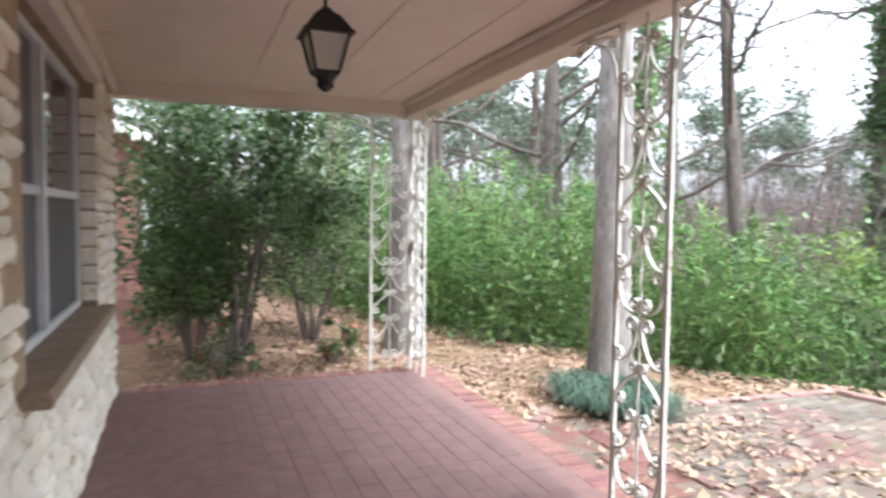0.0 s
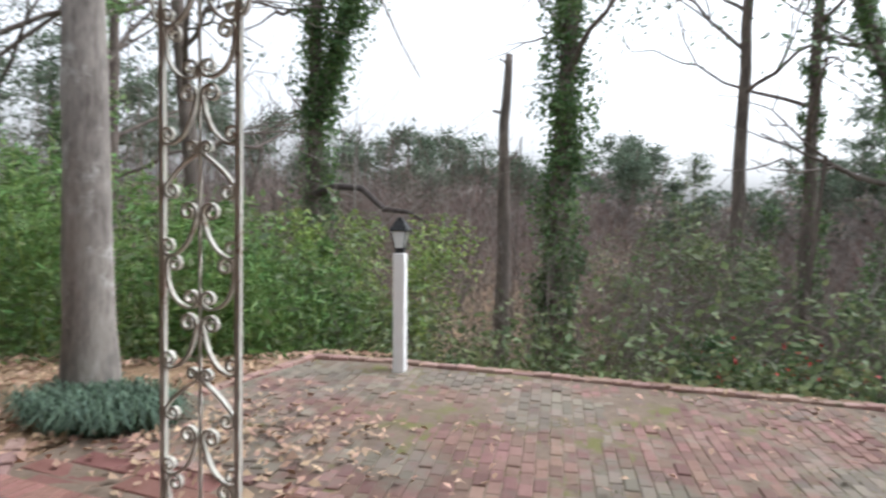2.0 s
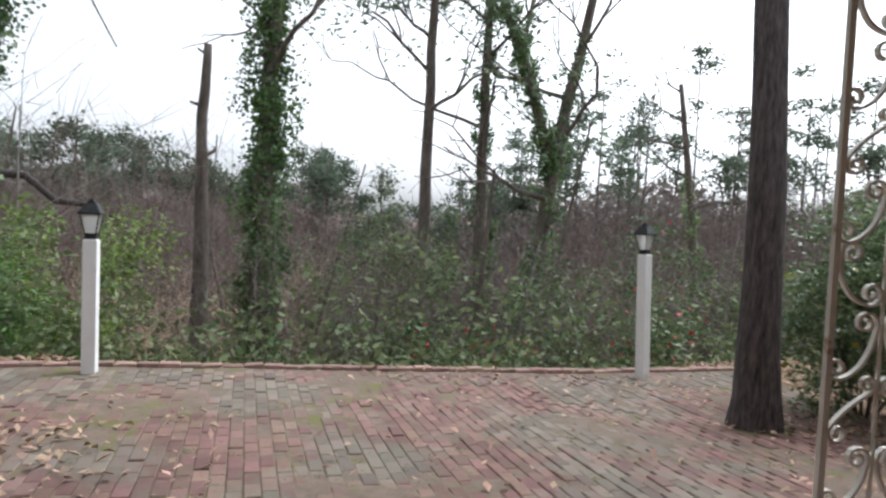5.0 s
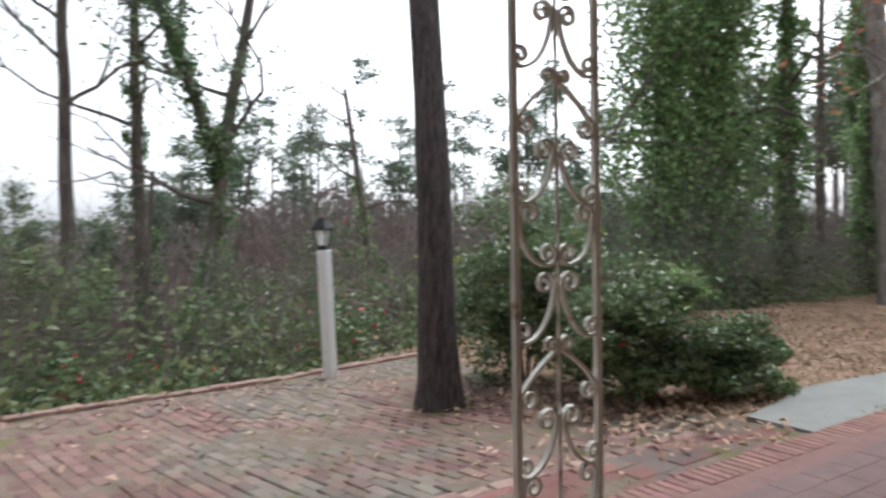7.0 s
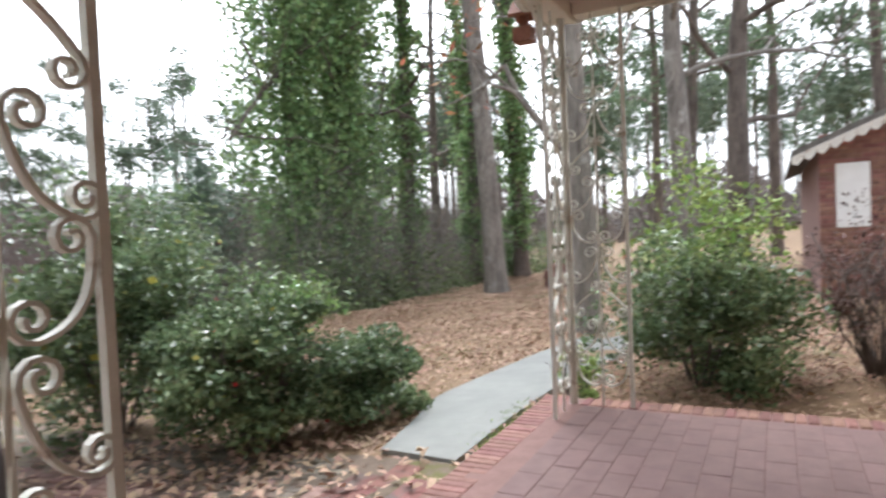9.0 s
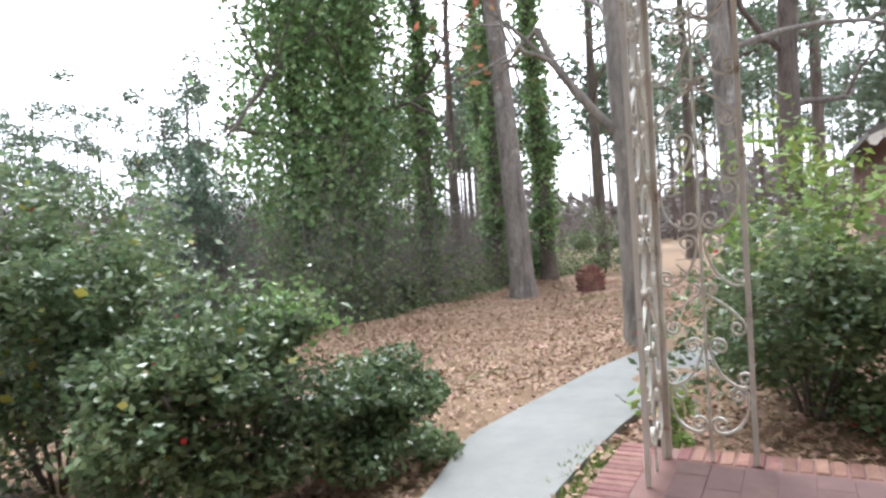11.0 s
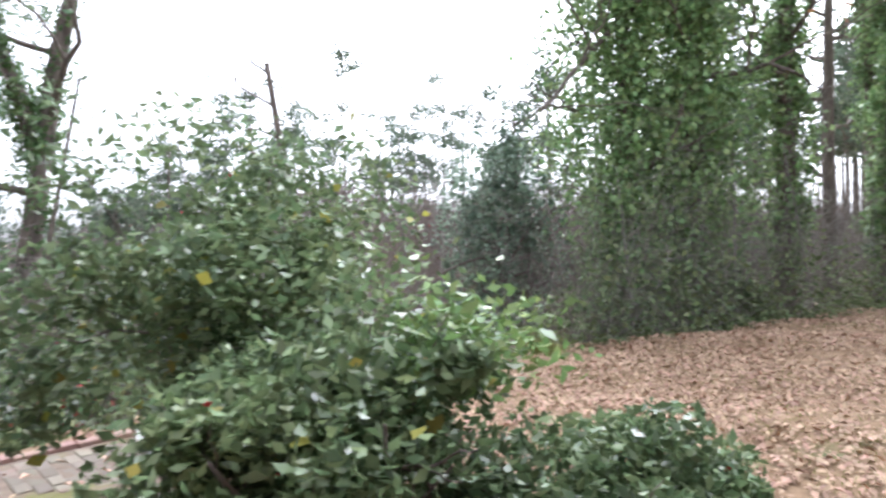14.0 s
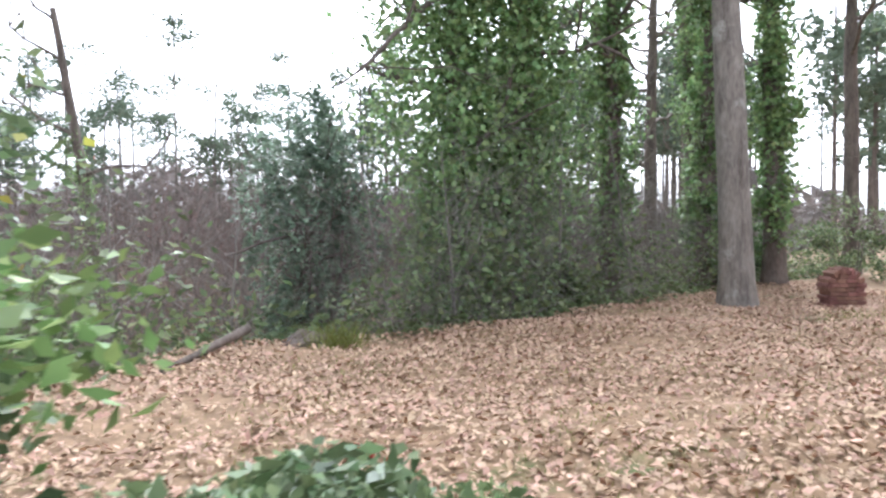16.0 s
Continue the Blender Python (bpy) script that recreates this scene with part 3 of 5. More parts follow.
bird = thing("birdhouse", "small rust-brown wooden birdhouse hanging from the eave", "birdhouse", (6.72, 3.18, 2.70))
child("body", Build().box(-0.07, -0.07, 0, 0.07, 0.07, 0.11, 0.005).mesh("body", M_wood), bird)
child("upright", Build().box(-0.025, -0.025, 0.11, 0.025, 0.025, 0.26, 0.003).mesh("upright", M_wood), bird)
child("roof", Build().prism([(-0.11, -0.09, 0.20), (0, -0.09, 0.32), (0.11, -0.09, 0.20), (0.09, -0.09, 0.18), (0, -0.09, 0.28), (-0.09, -0.09, 0.18)], [(-0.11, 0.09, 0.20), (0, 0.09, 0.32), (0.11, 0.09, 0.20), (0.09, 0.09, 0.18), (0, 0.09, 0.28), (-0.09, 0.09, 0.18)]).mesh("roof", M_wood), bird)
child("hanger", Build().tube([(0, 0, 0.27), (0, -0.05, 0.33)], 0.004, 5).mesh("hanger", M_black), bird)

# ---------------- lamp posts in the patio ----------------
for i, (x, y, leanx, leany, tall) in enumerate(((-2.0, 7.06, -1.0, 0.5, 1.30), (4.05, 8.3, -2.2, 1.0, 1.54))):
    g = float(patio_z(x, y))
    lp = thing("lamp_post", "white peeling wooden post with black lantern" + (", leaning a little" if i else ""), "lamp post", (x, y, g), group="patio lamp posts")
    lp.matrix_basis = pose(x, y, g, -leany, leanx, 25 * i + 8)
    child("post", Build().box(-0.062, -0.062, -0.03, 0.062, 0.062, tall, 0.012).mesh("post", M_white), lp, "white peeling square post")
    child("cap", Build().box(-0.05, -0.05, tall, 0.05, 0.05, tall + 0.035, 0.01).mesh("cap", M_black), lp)
    lantern_parts(lp, 0.78, tall + 0.035)


# ---------------- trees and shrubs ----------------
def bent(p0, p1, n=7, wob=0.05, seed=0):
    r = np.random.default_rng(seed)
    p0, p1 = np.array(p0, float), np.array(p1, float)
    L = np.linalg.norm(p1 - p0)
    pts = np.array([p0 + (p1 - p0) * t for t in np.linspace(0, 1, n)])
    w = np.cumsum(r.normal(size=(n, 3)) * wob * L / n, axis=0)
    w -= w[0]
    return pts + w * np.linspace(0, 1, n)[:, None]


def limbs(b, base, direction, length, radius, depth, r, tips, sides=6):
    """Branches that fork; tips collects the ends."""
    d = np.array(direction, float)
    d /= np.linalg.norm(d)
    end = np.array(base) + d * length
    pts = bent(base, end, 5, 0.35, int(r.integers(1 << 30)))
    b.tube(pts, np.linspace(radius, radius * 0.55, 5), sides, cap=False)
    if depth == 0:
        tips.append(pts[-1])
        return
    for k in range(int(r.integers(2, 4))):
        q = d + r.normal(size=3) * 0.55
        q[2] += 0.12
        at = pts[int(r.integers(2, 5))]
        limbs(b, at, q, length * r.uniform(0.55, 0.85), radius * 0.5, depth - 1, r, tips, max(3, sides - 1))


def tree(name, label, x, y, height, radius, mat, seed, lean=(0, 0), flare=1.35, branches=5, first=0.45, blen=2.0, leaf=None, leaf_size=0.1, leaf_n=0, ivy=None, ivy_n=0, ivy_top=0.9, ivy_r=0.35, depth=2, top_radius=0.35, group="", spread=0.5, ivy_low=0.0, ivy_size=0.10, fork=None):
    r = np.random.default_rng(seed)
    z = float(ground_z(x, y)) - 0.08
    t_ = thing(name, label, "tree", (x, y, z), group=group)
    top = np.array([lean[0], lean[1], height])
    n = 16
    pts = bent((0, 0, 0), top, n, 0.06, seed)
    hs = np.linspace(0, 1, n)
    rad = radius * (1 - (1 - top_radius) * hs) * (1 + (flare - 1) * np.exp(-hs * height / 0.35))
    b = Build()
    # a denser foot
    low = [pts[0] + (pts[1] - pts[0]) * k for k in (0, 0.08, 0.2, 0.45)]
    lowr = [radius * (1 + (flare - 1) * math.exp(-k * height / n / 0.3)) for k in (0, 0.08, 0.2, 0.45)]
    b.tube(low + list(pts[1:]), lowr + list(rad[1:]), 14, rough=0.03)
    child("trunk", b.mesh("trunk", mat, True), t_)
    tips = []
    stems = [(pts, rad)]
    if fork:
        f_h, f_end, f_r = fork
        base = np.array([np.interp(f_h, hs, pts[:, i]) for i in range(3)])
        side = bent(base, f_end, n, 0.10, seed + 500)
        sr = np.linspace(f_r, f_r * 0.35, n)
        if f_r > 0.1:
            stems.append((side, sr))
        child("limb", Build().tube(side, sr, 10, rough=0.03).mesh("limb", mat, True), t_)
        for k in (6, 8, 10, 12, 14):
            bb = Build()
            limbs(bb, side[k], r.normal(size=3) + np.array([0, 0, 0.4]), blen * 0.7, sr[k] * 0.6, depth, r, tips)
            child("limb", bb.mesh("limb", mat, True), t_)
    if branches:
        for k in range(branches):
            bb = Build()
            h = first + (0.97 - first) * k / max(1, branches - 1)
            a = r.uniform(0, 2 * math.pi)
            at = np.array([np.interp(h, hs, pts[:, i]) for i in range(3)])
            limbs(bb, at, (math.cos(a), math.sin(a), r.uniform(0.15, 0.8)), blen * (1.15 - 0.6 * h) * r.uniform(0.7, 1.2), radius * 0.35 * (1.1 - 0.6 * h), depth, r, tips)
            child("limb", bb.mesh("limb", mat, True), t_)
    if leaf and leaf_n and tips:
        tips_a = np.array(tips)
        who = r.integers(0, len(tips_a), leaf_n)
        c = tips_a[who] + r.normal(size=(leaf_n, 3)) * np.array([spread, spread, spread * 0.5])
        tagged(child("crown", foliage(c, leaf_size, leaf, slim=0.35), t_), kind="stuff")
    if ivy and ivy_n:
        # hanging clumps of uneven size round each stem, and a thinner coat on the bark
        parts = []
        for q, (sp, sr) in enumerate(stems):
            share = ivy_n // len(stems)
            ncl = max(24, int(share / 110))
            ch = r.uniform(ivy_low, ivy_top, ncl)
            ca = r.uniform(0, 2 * math.pi, ncl)
            cs = ivy_r * r.uniform(0.22, 0.5, ncl)
            co = ivy_r * r.uniform(0.15, 0.85, ncl) * np.interp(ch * height, [0, 2.2, 4.5, height], [0.5, 0.7, 1.0, 0.75])
            who = r.integers(0, ncl, share)
            coat = r.uniform(size=share) < (0.15 if ivy_r > 0.9 else 0.4)
            h = np.where(coat, r.uniform(ivy_low, ivy_top, share), ch[who])
            at = np.stack([np.interp(h, hs, sp[:, i]) for i in range(3)], 1)
            a = np.where(coat, r.uniform(0, 2 * math.pi, share), ca[who])
            out = np.interp(h, hs, sr) + np.where(coat, ivy_r * 0.22 * r.uniform(0, 1, share), co[who])
            sg = np.where(coat, 0.06, cs[who])
            c = at + np.stack([np.cos(a) * out, np.sin(a) * out, np.zeros(share)], 1) + r.normal(size=(share, 3)) * sg[:, None] * np.array([0.6, 0.6, 1.0])
            c[:, 2] -= np.abs(r.normal(size=share)) * sg * 0.9
            parts.append(c[c[:, 2] > 0.1])
        c = np.concatenate(parts)
        tagged(child("ivy", foliage(c, ivy_size, ivy, slim=0.85, droop=0.5), t_, "dense green climbing ivy"), kind="stuff")
    return t_


def shrub(name, label, x, y, radii, centre_z, leaf, leaf_size, n, stems=6, lumps=14, seed=0, mat=None, extra=(), slim=0.5, group="", stem_r=0.018, spread=0.6, hollow=0.25, flat=False, cone=0.0, lobes=()):
    r = np.random.default_rng(seed + 9)
    z = float(ground_z(x, y)) - 0.03
    t_ = thing(name, label, "shrub", (x, y, z), group=group)
    mat = mat or M_midbark
    for k in range(stems):
        a = 2 * math.pi * k / stems + r.uniform(-0.4, 0.4)
        b = Build()
        tips = []
        end = (math.cos(a) * radii[0] * spread * r.uniform(0.5, 1), math.sin(a) * radii[1] * spread * r.uniform(0.5, 1), centre_z + radii[2] * r.uniform(-0.1, 0.5))
        pts = bent((math.cos(a) * 0.06, math.sin(a) * 0.06, 0), end, 7, 0.25, seed * 31 + k)
        b.tube(pts, np.linspace(stem_r, stem_r * 0.35, 7), 6)
        for j in (3, 4, 5):
            limbs(b, pts[j], r.normal(size=3) + np.array([0, 0, 0.6]), radii[2] * 0.45, stem_r * 0.45, 1, r, tips, 4)
        child("stem", b.mesh("stem", mat, True), t_)
    c = blob(n, (0, 0, centre_z), radii, lumps, hollow, seed, flat)
    c[:, :2] *= (1 + cone * np.clip((centre_z - c[:, 2]) / radii[2], -1, 1))[:, None]
    c = c[c[:, 2] > 0.04]
    tagged(child("leaves", foliage(c, leaf_size, leaf, slim=slim, up=1.0), t_), kind="stuff")
    for dx, dy, dz, lr, lm, ln in lobes:
        # an outstanding leafy shoot with the stem that bears it
        tip = np.array([dx, dy, dz])
        child("stem", Build().tube(bent((0.0, 0.0, centre_z * 0.5), tip, 6, 0.2, seed + ln), np.linspace(stem_r * 0.6, stem_r * 0.2, 6), 5).mesh("stem", mat, True), t_)
        lc = tip + r.normal(size=(ln, 3)) * np.array([lr, lr, lr * 0.6])
        tagged(child("leaves", foliage(lc, leaf_size, lm, slim=slim, up=0.9), t_, "fresh green leafy shoot"), kind="stuff")
    for mname, m2, cnt, size in extra:
        c2 = blob(cnt, (0, 0, centre_z), np.array(radii) * 1.02, lumps, 0.95, seed, flat)
        c2 = c2[c2[:, 2] > 0.06]
        tagged(child(mname, foliage(c2, size, m2, slim=0.8), t_), kind="stuff")
    return t_


# big trees beside the patio
tree("oak_tree", "tall grey-barked tree trunk beside the brick patio", -4.05, 4.9, 11, 0.225, M_bark, 3, lean=(-0.35, 0.25), flare=1.35, branches=5, first=0.55, blen=3)
tree("oak_tree", "tall pale grey trunk standing in the leafy yard", -6.9, 3.5, 11, 0.24, M_bark, 4, lean=(0.1, 0.1), flare=1.3, branches=5, first=0.55, blen=3)
tree("pine_tree", "dark furrowed pine trunk rising out of the brick patio", 4.34, 6.3, 12, 0.19, M_pinebark, 5, lean=(-0.15, 0.1), flare=1.5, branches=6, first=0.6, blen=2, leaf=M_pine, leaf_size=0.16, leaf_n=3000)
tree("pine_tree", "tall straight grey pine trunk at the edge of the leafy yard", 18.2, 8.2, 17, 0.30, M_bark, 6, lean=(-0.7, 0.3), flare=1.35, branches=7, first=0.6, blen=3, leaf=M_pine, leaf_size=0.2, leaf_n=5000)
tree("oak_tree", "pale grey trunk with a few rusty leaves by the path", 11.0, 3.9, 12, 0.19, M_bark, 8, lean=(-0.3, 0.2), flare=1.25, branches=8, first=0.2, blen=1.8, leaf=M_rust, leaf_size=0.13, leaf_n=420, spread=0.3)
tree("oak_tree", "grey forked trunk behind the flowering shrub", 17.0, 3.2, 13, 0.26, M_bark, 9, lean=(0.4, 0.5), branches=8, first=0.35, blen=3)
tree("oak_tree", "grey trunk behind the flowering shrub", 19.5, 2.4, 13, 0.3, M_midbark, 10, lean=(0.8, -0.3), branches=8, first=0.3, blen=4)
for k, (x, y, h) in enumerate(((26, -1.5, 15), (29, 1.5, 16), (33, -3.5, 15), (24.5, 4.0, 15), (31, 6, 16), (27, 8.5, 15))):
    tree("pine_tree", "tall distant pine with dark high crown", x, y, h, 0.22, M_midbark, 40 + k, lean=(0.3 * math.sin(k), 0.4 * math.cos(k)), branches=10, first=0.4, blen=2.6, leaf=M_pine, leaf_size=0.22, leaf_n=3500, spread=0.5)

# ivy-clad trees beyond the patio
forked_tree = tree("ivy_tree", "forked trunk wrapped in dark green ivy", -7.0, 13.0, 11.5, 0.22, M_midbark, 11, lean=(0.2, 0.3), branches=4, first=0.45, blen=2.2, ivy=M_ivy_dark, ivy_n=17000, ivy_r=0.5, ivy_top=0.95, ivy_size=0.085, fork=(0.42, (1.6, 0.2, 9.6), 0.15))
tz = forked_tree.matrix_basis.translation.z
child("limb", Build().tube([(0, 0, 1.7 - tz), (0.7, -0.1, 1.95 - tz), (1.35, -0.1, 1.92 - tz), (1.9, -0.15, 1.5 - tz), (2.5, -0.2, 1.45 - tz), (3.0, -0.2, 1.2 - tz)], [0.09, 0.08, 0.07, 0.06, 0.045, 0.015], 8, rough=0.04).mesh("limb", M_pinebark, True), forked_tree, "bare dark bent limb")
tree("dead_snag", "broken bare brown pine snag with a splintered top", -2.9, 14.3, 7.6, 0.2, M_midbark, 12, lean=(-0.1, 0.0), branches=5, first=0.4, blen=0.5, depth=0, top_radius=0.4)
tree("ivy_tree", "tall trunk thickly wrapped in green ivy", -1.47, 12.9, 13, 0.24, M_midbark, 13, lean=(-0.2, 0.3), branches=6, first=0.5, blen=1.6, ivy=M_ivy_dark, ivy_n=17000, ivy_r=0.52, ivy_top=0.98, ivy_size=0.085)
tree("pine_tree", "slender reddish pine trunk beyond the patio", 1.73, 17.6, 16, 0.2, M_midbark, 14, lean=(0.5, 0.2), branches=9, first=0.5, blen=2.6, leaf=M_pine, leaf_size=0.2, leaf_n=3500)
tree("ivy_tree", "slim trunk with ivy and high bare limbs", 3.36, 17.7, 15, 0.2, M_midbark, 15, lean=(-0.2, 0.3), branches=9, first=0.45, blen=2.6, leaf=M_pine, leaf_size=0.2, leaf_n=2500, ivy=M_ivy_dark, ivy_n=3000, ivy_r=0.25, ivy_top=0.85, ivy_size=0.085)
tree("ivy_tree", "forked bare tree with ivy on its limbs", 4.13, 17.2, 13, 0.26, M_midbark, 16, lean=(2.0, 0.2), branches=6, first=0.45, blen=3.4, ivy=M_ivy_dark, ivy_n=8000, ivy_r=0.4, ivy_top=0.8, ivy_size=0.085, fork=(0.5, (-0.8, 0.4, 12.0), 0.17))
tree("dead_tree", "bare broken tree with ivy low down", 13.2, 24.3, 12, 0.24, M_midbark, 17, lean=(-1.4, 0.5), branches=5, first=0.6, blen=2.4, ivy=M_ivy, ivy_n=2500, ivy_r=0.3, ivy_top=0.7)
for k, (x, y, h, bl_) in enumerate(((14.3, 11.4, 5.5, 2.4), (16.6, 10.9, 6.0, 2.6), (13.2, 11.6, 5.0, 2.0), (10.7, 12.6, 4.2, 1.8), (9.2, 12.8, 4.6, 2.0), (18.6, 10.4, 5.5, 2.2), (7.6, 13.2, 5.2, 2.0), (0.3, 12.6, 4.6, 1.6), (-4.9, 11.4, 6.5, 2.6), (3.2, 12.8, 5.0, 1.8))):
    tree("bare_sapling", "pale bare understorey tree with thin spreading branches", x, y, h * 0.68, 0.03, M_paletwig, 140 + k, lean=(0.6 * math.sin(k * 2.3), 0.3), branches=12, first=0.25, blen=bl_ * 1.15, depth=2, flare=1.2)
# the ivy wall right of the yard's edge
for k, (x, y, h, ivr, n_) in enumerate(((15.6, 12.6, 11, 1.8, 23000), (17.2, 12.3, 13, 1.5, 18000), (18.5, 13.6, 14, 1.2, 12000), (19.5, 11.6, 14, 0.5, 9000), (21.0, 10.0, 14, 0.5, 8000), (21.7, 8.75, 14, 0.55, 9000), (26, 12.5, 14, 0.6, 6000))):
    tree("ivy_tree", "tall trunk clad in a thick curtain of ivy", x, y, h, 0.24, M_midbark, 60 + k, lean=(0.3 * math.sin(k * 2), 0.3 * math.cos(k)), branches=7, first=0.35, blen=2.0, ivy=M_ivy, ivy_n=n_, ivy_r=ivr, ivy_top=0.97, ivy_size=0.13, ivy_low=0.1, fork=(0.66, (-2.9, -0.4, 4.9), 0.075) if k == 0 else None)
tree("bare_tree", "dark bare leaning tree with forked limbs", 23.8, 12.8, 12, 0.22, M_midbark, 71, lean=(0.8, 0.4), branches=8, first=0.3, blen=3.5, depth=2)
# left trees behind the bamboo
for k, (x, y, h, iv) in enumerate(((-11, 8.0, 13, 0), (-9.2, 8.8, 12, 1), (-12.5, 9.5, 13, 0), (-8, 11, 12, 0), (-15, 7, 13, 0), (-13, 13, 12, 0), (-17, 11, 14, 0), (-19, 5, 14, 0), (-20, 9, 14, 0))):
    tree("bare_tree" if not iv else "ivy_tree", "leaning trunk wrapped in ivy above the bamboo" if iv else "grey winter tree with thin high branches", x, y, h, 0.19, M_midbark, 80 + k, lean=(0.9 * math.sin(k * 1.7), 0.7 * math.cos(k)), branches=9, first=0.3, blen=3.2, ivy=M_ivy if iv else None, ivy_n=6000 * iv, ivy_r=0.4, leaf=M_farpine if k % 2 == 0 else None, leaf_size=0.18, leaf_n=2600, spread=0.45)

# camellias between the patio and the path
CAM = "glossy dark green camellia bush with a few red blooms"
shrub("camellia_bush", "large glossy camellia bush with yellowing leaves", 5.88, 6.85, (1.15, 1.1, 1.15), 1.12, M_cam, 0.07, 17000, stems=7, lumps=46, seed=21, lobes=((-0.2, 0.1, 2.25, 0.2, M_cam, 300), (0.4, 0.2, 2.1, 0.2, M_cam, 300), (-0.7, -0.2, 1.95, 0.2, M_cam, 300)), extra=(("yellow_leaves", M_yleaf, 150, 0.075), ("bloom", M_flower, 18, 0.045)))
shrub("camellia_bush", CAM, 5.85, 5.2, (0.95, 0.78, 0.66), 0.70, M_cam, 0.062, 19000, stems=7, lumps=54, seed=22, lobes=((0.6, 0.0, 1.08, 0.17, M_fresh, 420), (0.35, -0.15, 1.2, 0.15, M_fresh, 300), (0.1, 0.2, 1.3, 0.16, M_cam, 320)), extra=(("bloom", M_flower, 16, 0.035), ("yellow_leaves", M_yleaf, 30, 0.07)))
shrub("camellia_bush", "low spreading camellia bush with red blooms over dead leaves", 6.8, 4.78, (1.0, 0.55, 0.40), 0.38, M_cam, 0.06, 11000, stems=6, lumps=36, seed=23, extra=(("bloom", M_flower, 26, 0.035),))
shrub("camellia_bush", "broad glossy camellia bush with red blooms at the porch end", 8.5, 2.2, (1.15, 1.0, 0.85), 0.72, M_cam, 0.07, 12000, stems=7, lumps=42, seed=24, extra=(("bloom", M_flower, 22, 0.05),))
shrub("light_green_shrub", "tall yellow-green leafy shrub behind the camellia", 9.7, 2.3, (1.75, 0.95, 1.05), 1.3, M_lime, 0.09, 2300, stems=9, lumps=44, seed=25)
shrub("small_shrub", "small bright green shrub beside the corner post", 7.25, 3.05, (0.3, 0.28, 0.3), 0.34, M_lime, 0.08, 260, stems=4, lumps=8, seed=26)
shrub("twiggy_shrub", "bare brown twiggy shrub against the house", 9.3, 0.7, (1.0, 0.8, 0.85), 0.95, M_twig_red, 0.05, 1800, stems=28, lumps=14, seed=27, mat=M_twig, stem_r=0.014)
# left end of the porch
shrub("tall_holly", "tall dark leafy shrub with many thin leaning stems", -6.3, 1.2, (1.75, 1.6, 1.6), 2.15, M_holly, 0.085, 13000, stems=9, lumps=70, seed=28, stem_r=0.035, spread=0.55)
shrub("tall_holly", "tall dark leafy shrub beside the house", -8.0, 2.4, (1.6, 1.3, 1.6), 2.0, M_under, 0.085, 7000, stems=7, lumps=50, seed=29, stem_r=0.03)
shrub("dark_shrub", "dense dark shrub hiding the foot of the house wing", -7.0, 0.75, (1.3, 0.85, 1.25), 1.25, M_holly, 0.085, 8000, stems=9, lumps=46, seed=35, stem_r=0.025)
shrub("nandina_bush", "low reddish nandina bush over leaf litter", -5.75, 1.05, (0.5, 0.5, 0.42), 0.4, M_under, 0.06, 900, stems=6, lumps=12, seed=30, extra=(("red_leaves", M_flower, 40, 0.05),))
shrub("nandina_bush", "small nandina bush with a few red leaves", -6.2, 2.35, (0.42, 0.4, 0.3), 0.32, M_under, 0.07, 900, stems=6, lumps=10, seed=31, extra=(("red_leaves", M_rust, 90, 0.06),))
for x, y in ((1.65, 10.7), (5.25, 10.7), (2.6, 11.3)):
    shrub("flowering_shrub", "dark low shrub with red blooms below the patio edge", x, y, (0.85, 0.6, 0.6), 0.85, M_holly, 0.07, 2600, stems=5, lumps=18, seed=int(x * 10), extra=(("bloom", M_flower, 90, 0.075),))
# dark evergreen beyond the yard
shrub("magnolia_tree", "dense dark evergreen magnolia with glossy leaves", 12.5, 13.0, (1.25, 1.2, 2.5), 3.0, M_magnolia, 0.12, 9500, stems=5, lumps=60, seed=33, stem_r=0.06, cone=0.35)
for k, (x, y, rx, rz, m_) in enumerate(((1.3, 13.5, 1.5, 2.5, M_under), (2.4, 15.0, 1.4, 2.7, M_holly), (-0.4, 16, 1.3, 2.3, M_under), (4.3, 14.2, 1.6, 2.0, M_holly), (6.4, 14.6, 1.6, 2.1, M_holly), (8.8, 15.5, 1.5, 2.2, M_under), (-3.5, 10.5, 1.2, 1.6, M_lime), (-5.2, 10.6, 1.3, 1.6, M_lime), (-4.4, 9.4, 0.9, 1.2, M_bamboo), (1.3, 12.0, 0.8, 0.9, M_holly), (13.4, 14.5, 1.3, 1.5, M_under), (16.8, 10.9, 0.8, 0.6, M_under), (22, 9.6, 1.6, 1.0, M_holly), (25, 8, 1.6, 1.1, M_under))):
    shrub("evergreen_shrub", "wild evergreen shrub on the wooded slope" if m_ is not M_lime else "yellow-green young shrub beyond the patio", x, y, (rx, rx * 0.9, rz), rz * 0.95, m_, 0.10, 3600, stems=5, lumps=22, seed=110 + k, extra=(("red_leaves", M_flower, 60, 0.08),) if k in (9, 4) else ())

# ---------------- bamboo thicket ----------------
r_ = np.random.default_rng(5)
NB = 420
bx = r_.uniform(-15, -3.6, NB)
by = np.interp(bx, EDGE_X, EDGE_Y) + 0.55 + r_.uniform(0, 1, NB) ** 1.4 * 4.2 - np.clip((-4.6 - bx) * 0.05, 0, 0.3)
bz = ground_z(bx, by)
bh = r_.uniform(1.2, 3.0, NB) * np.interp(bx, [-15, -8, -5, -3.6], [1.15, 1.05, 0.75, 0.45])
bl = r_.normal(size=(NB, 2)) * 0.22
bam = tagged(thing("bamboo_thicket", "dense thicket of bright green feathery bamboo", "bamboo", (0, 0, 0)), kind="stuff")
p0 = np.stack([bx, by, bz - 0.05], 1)
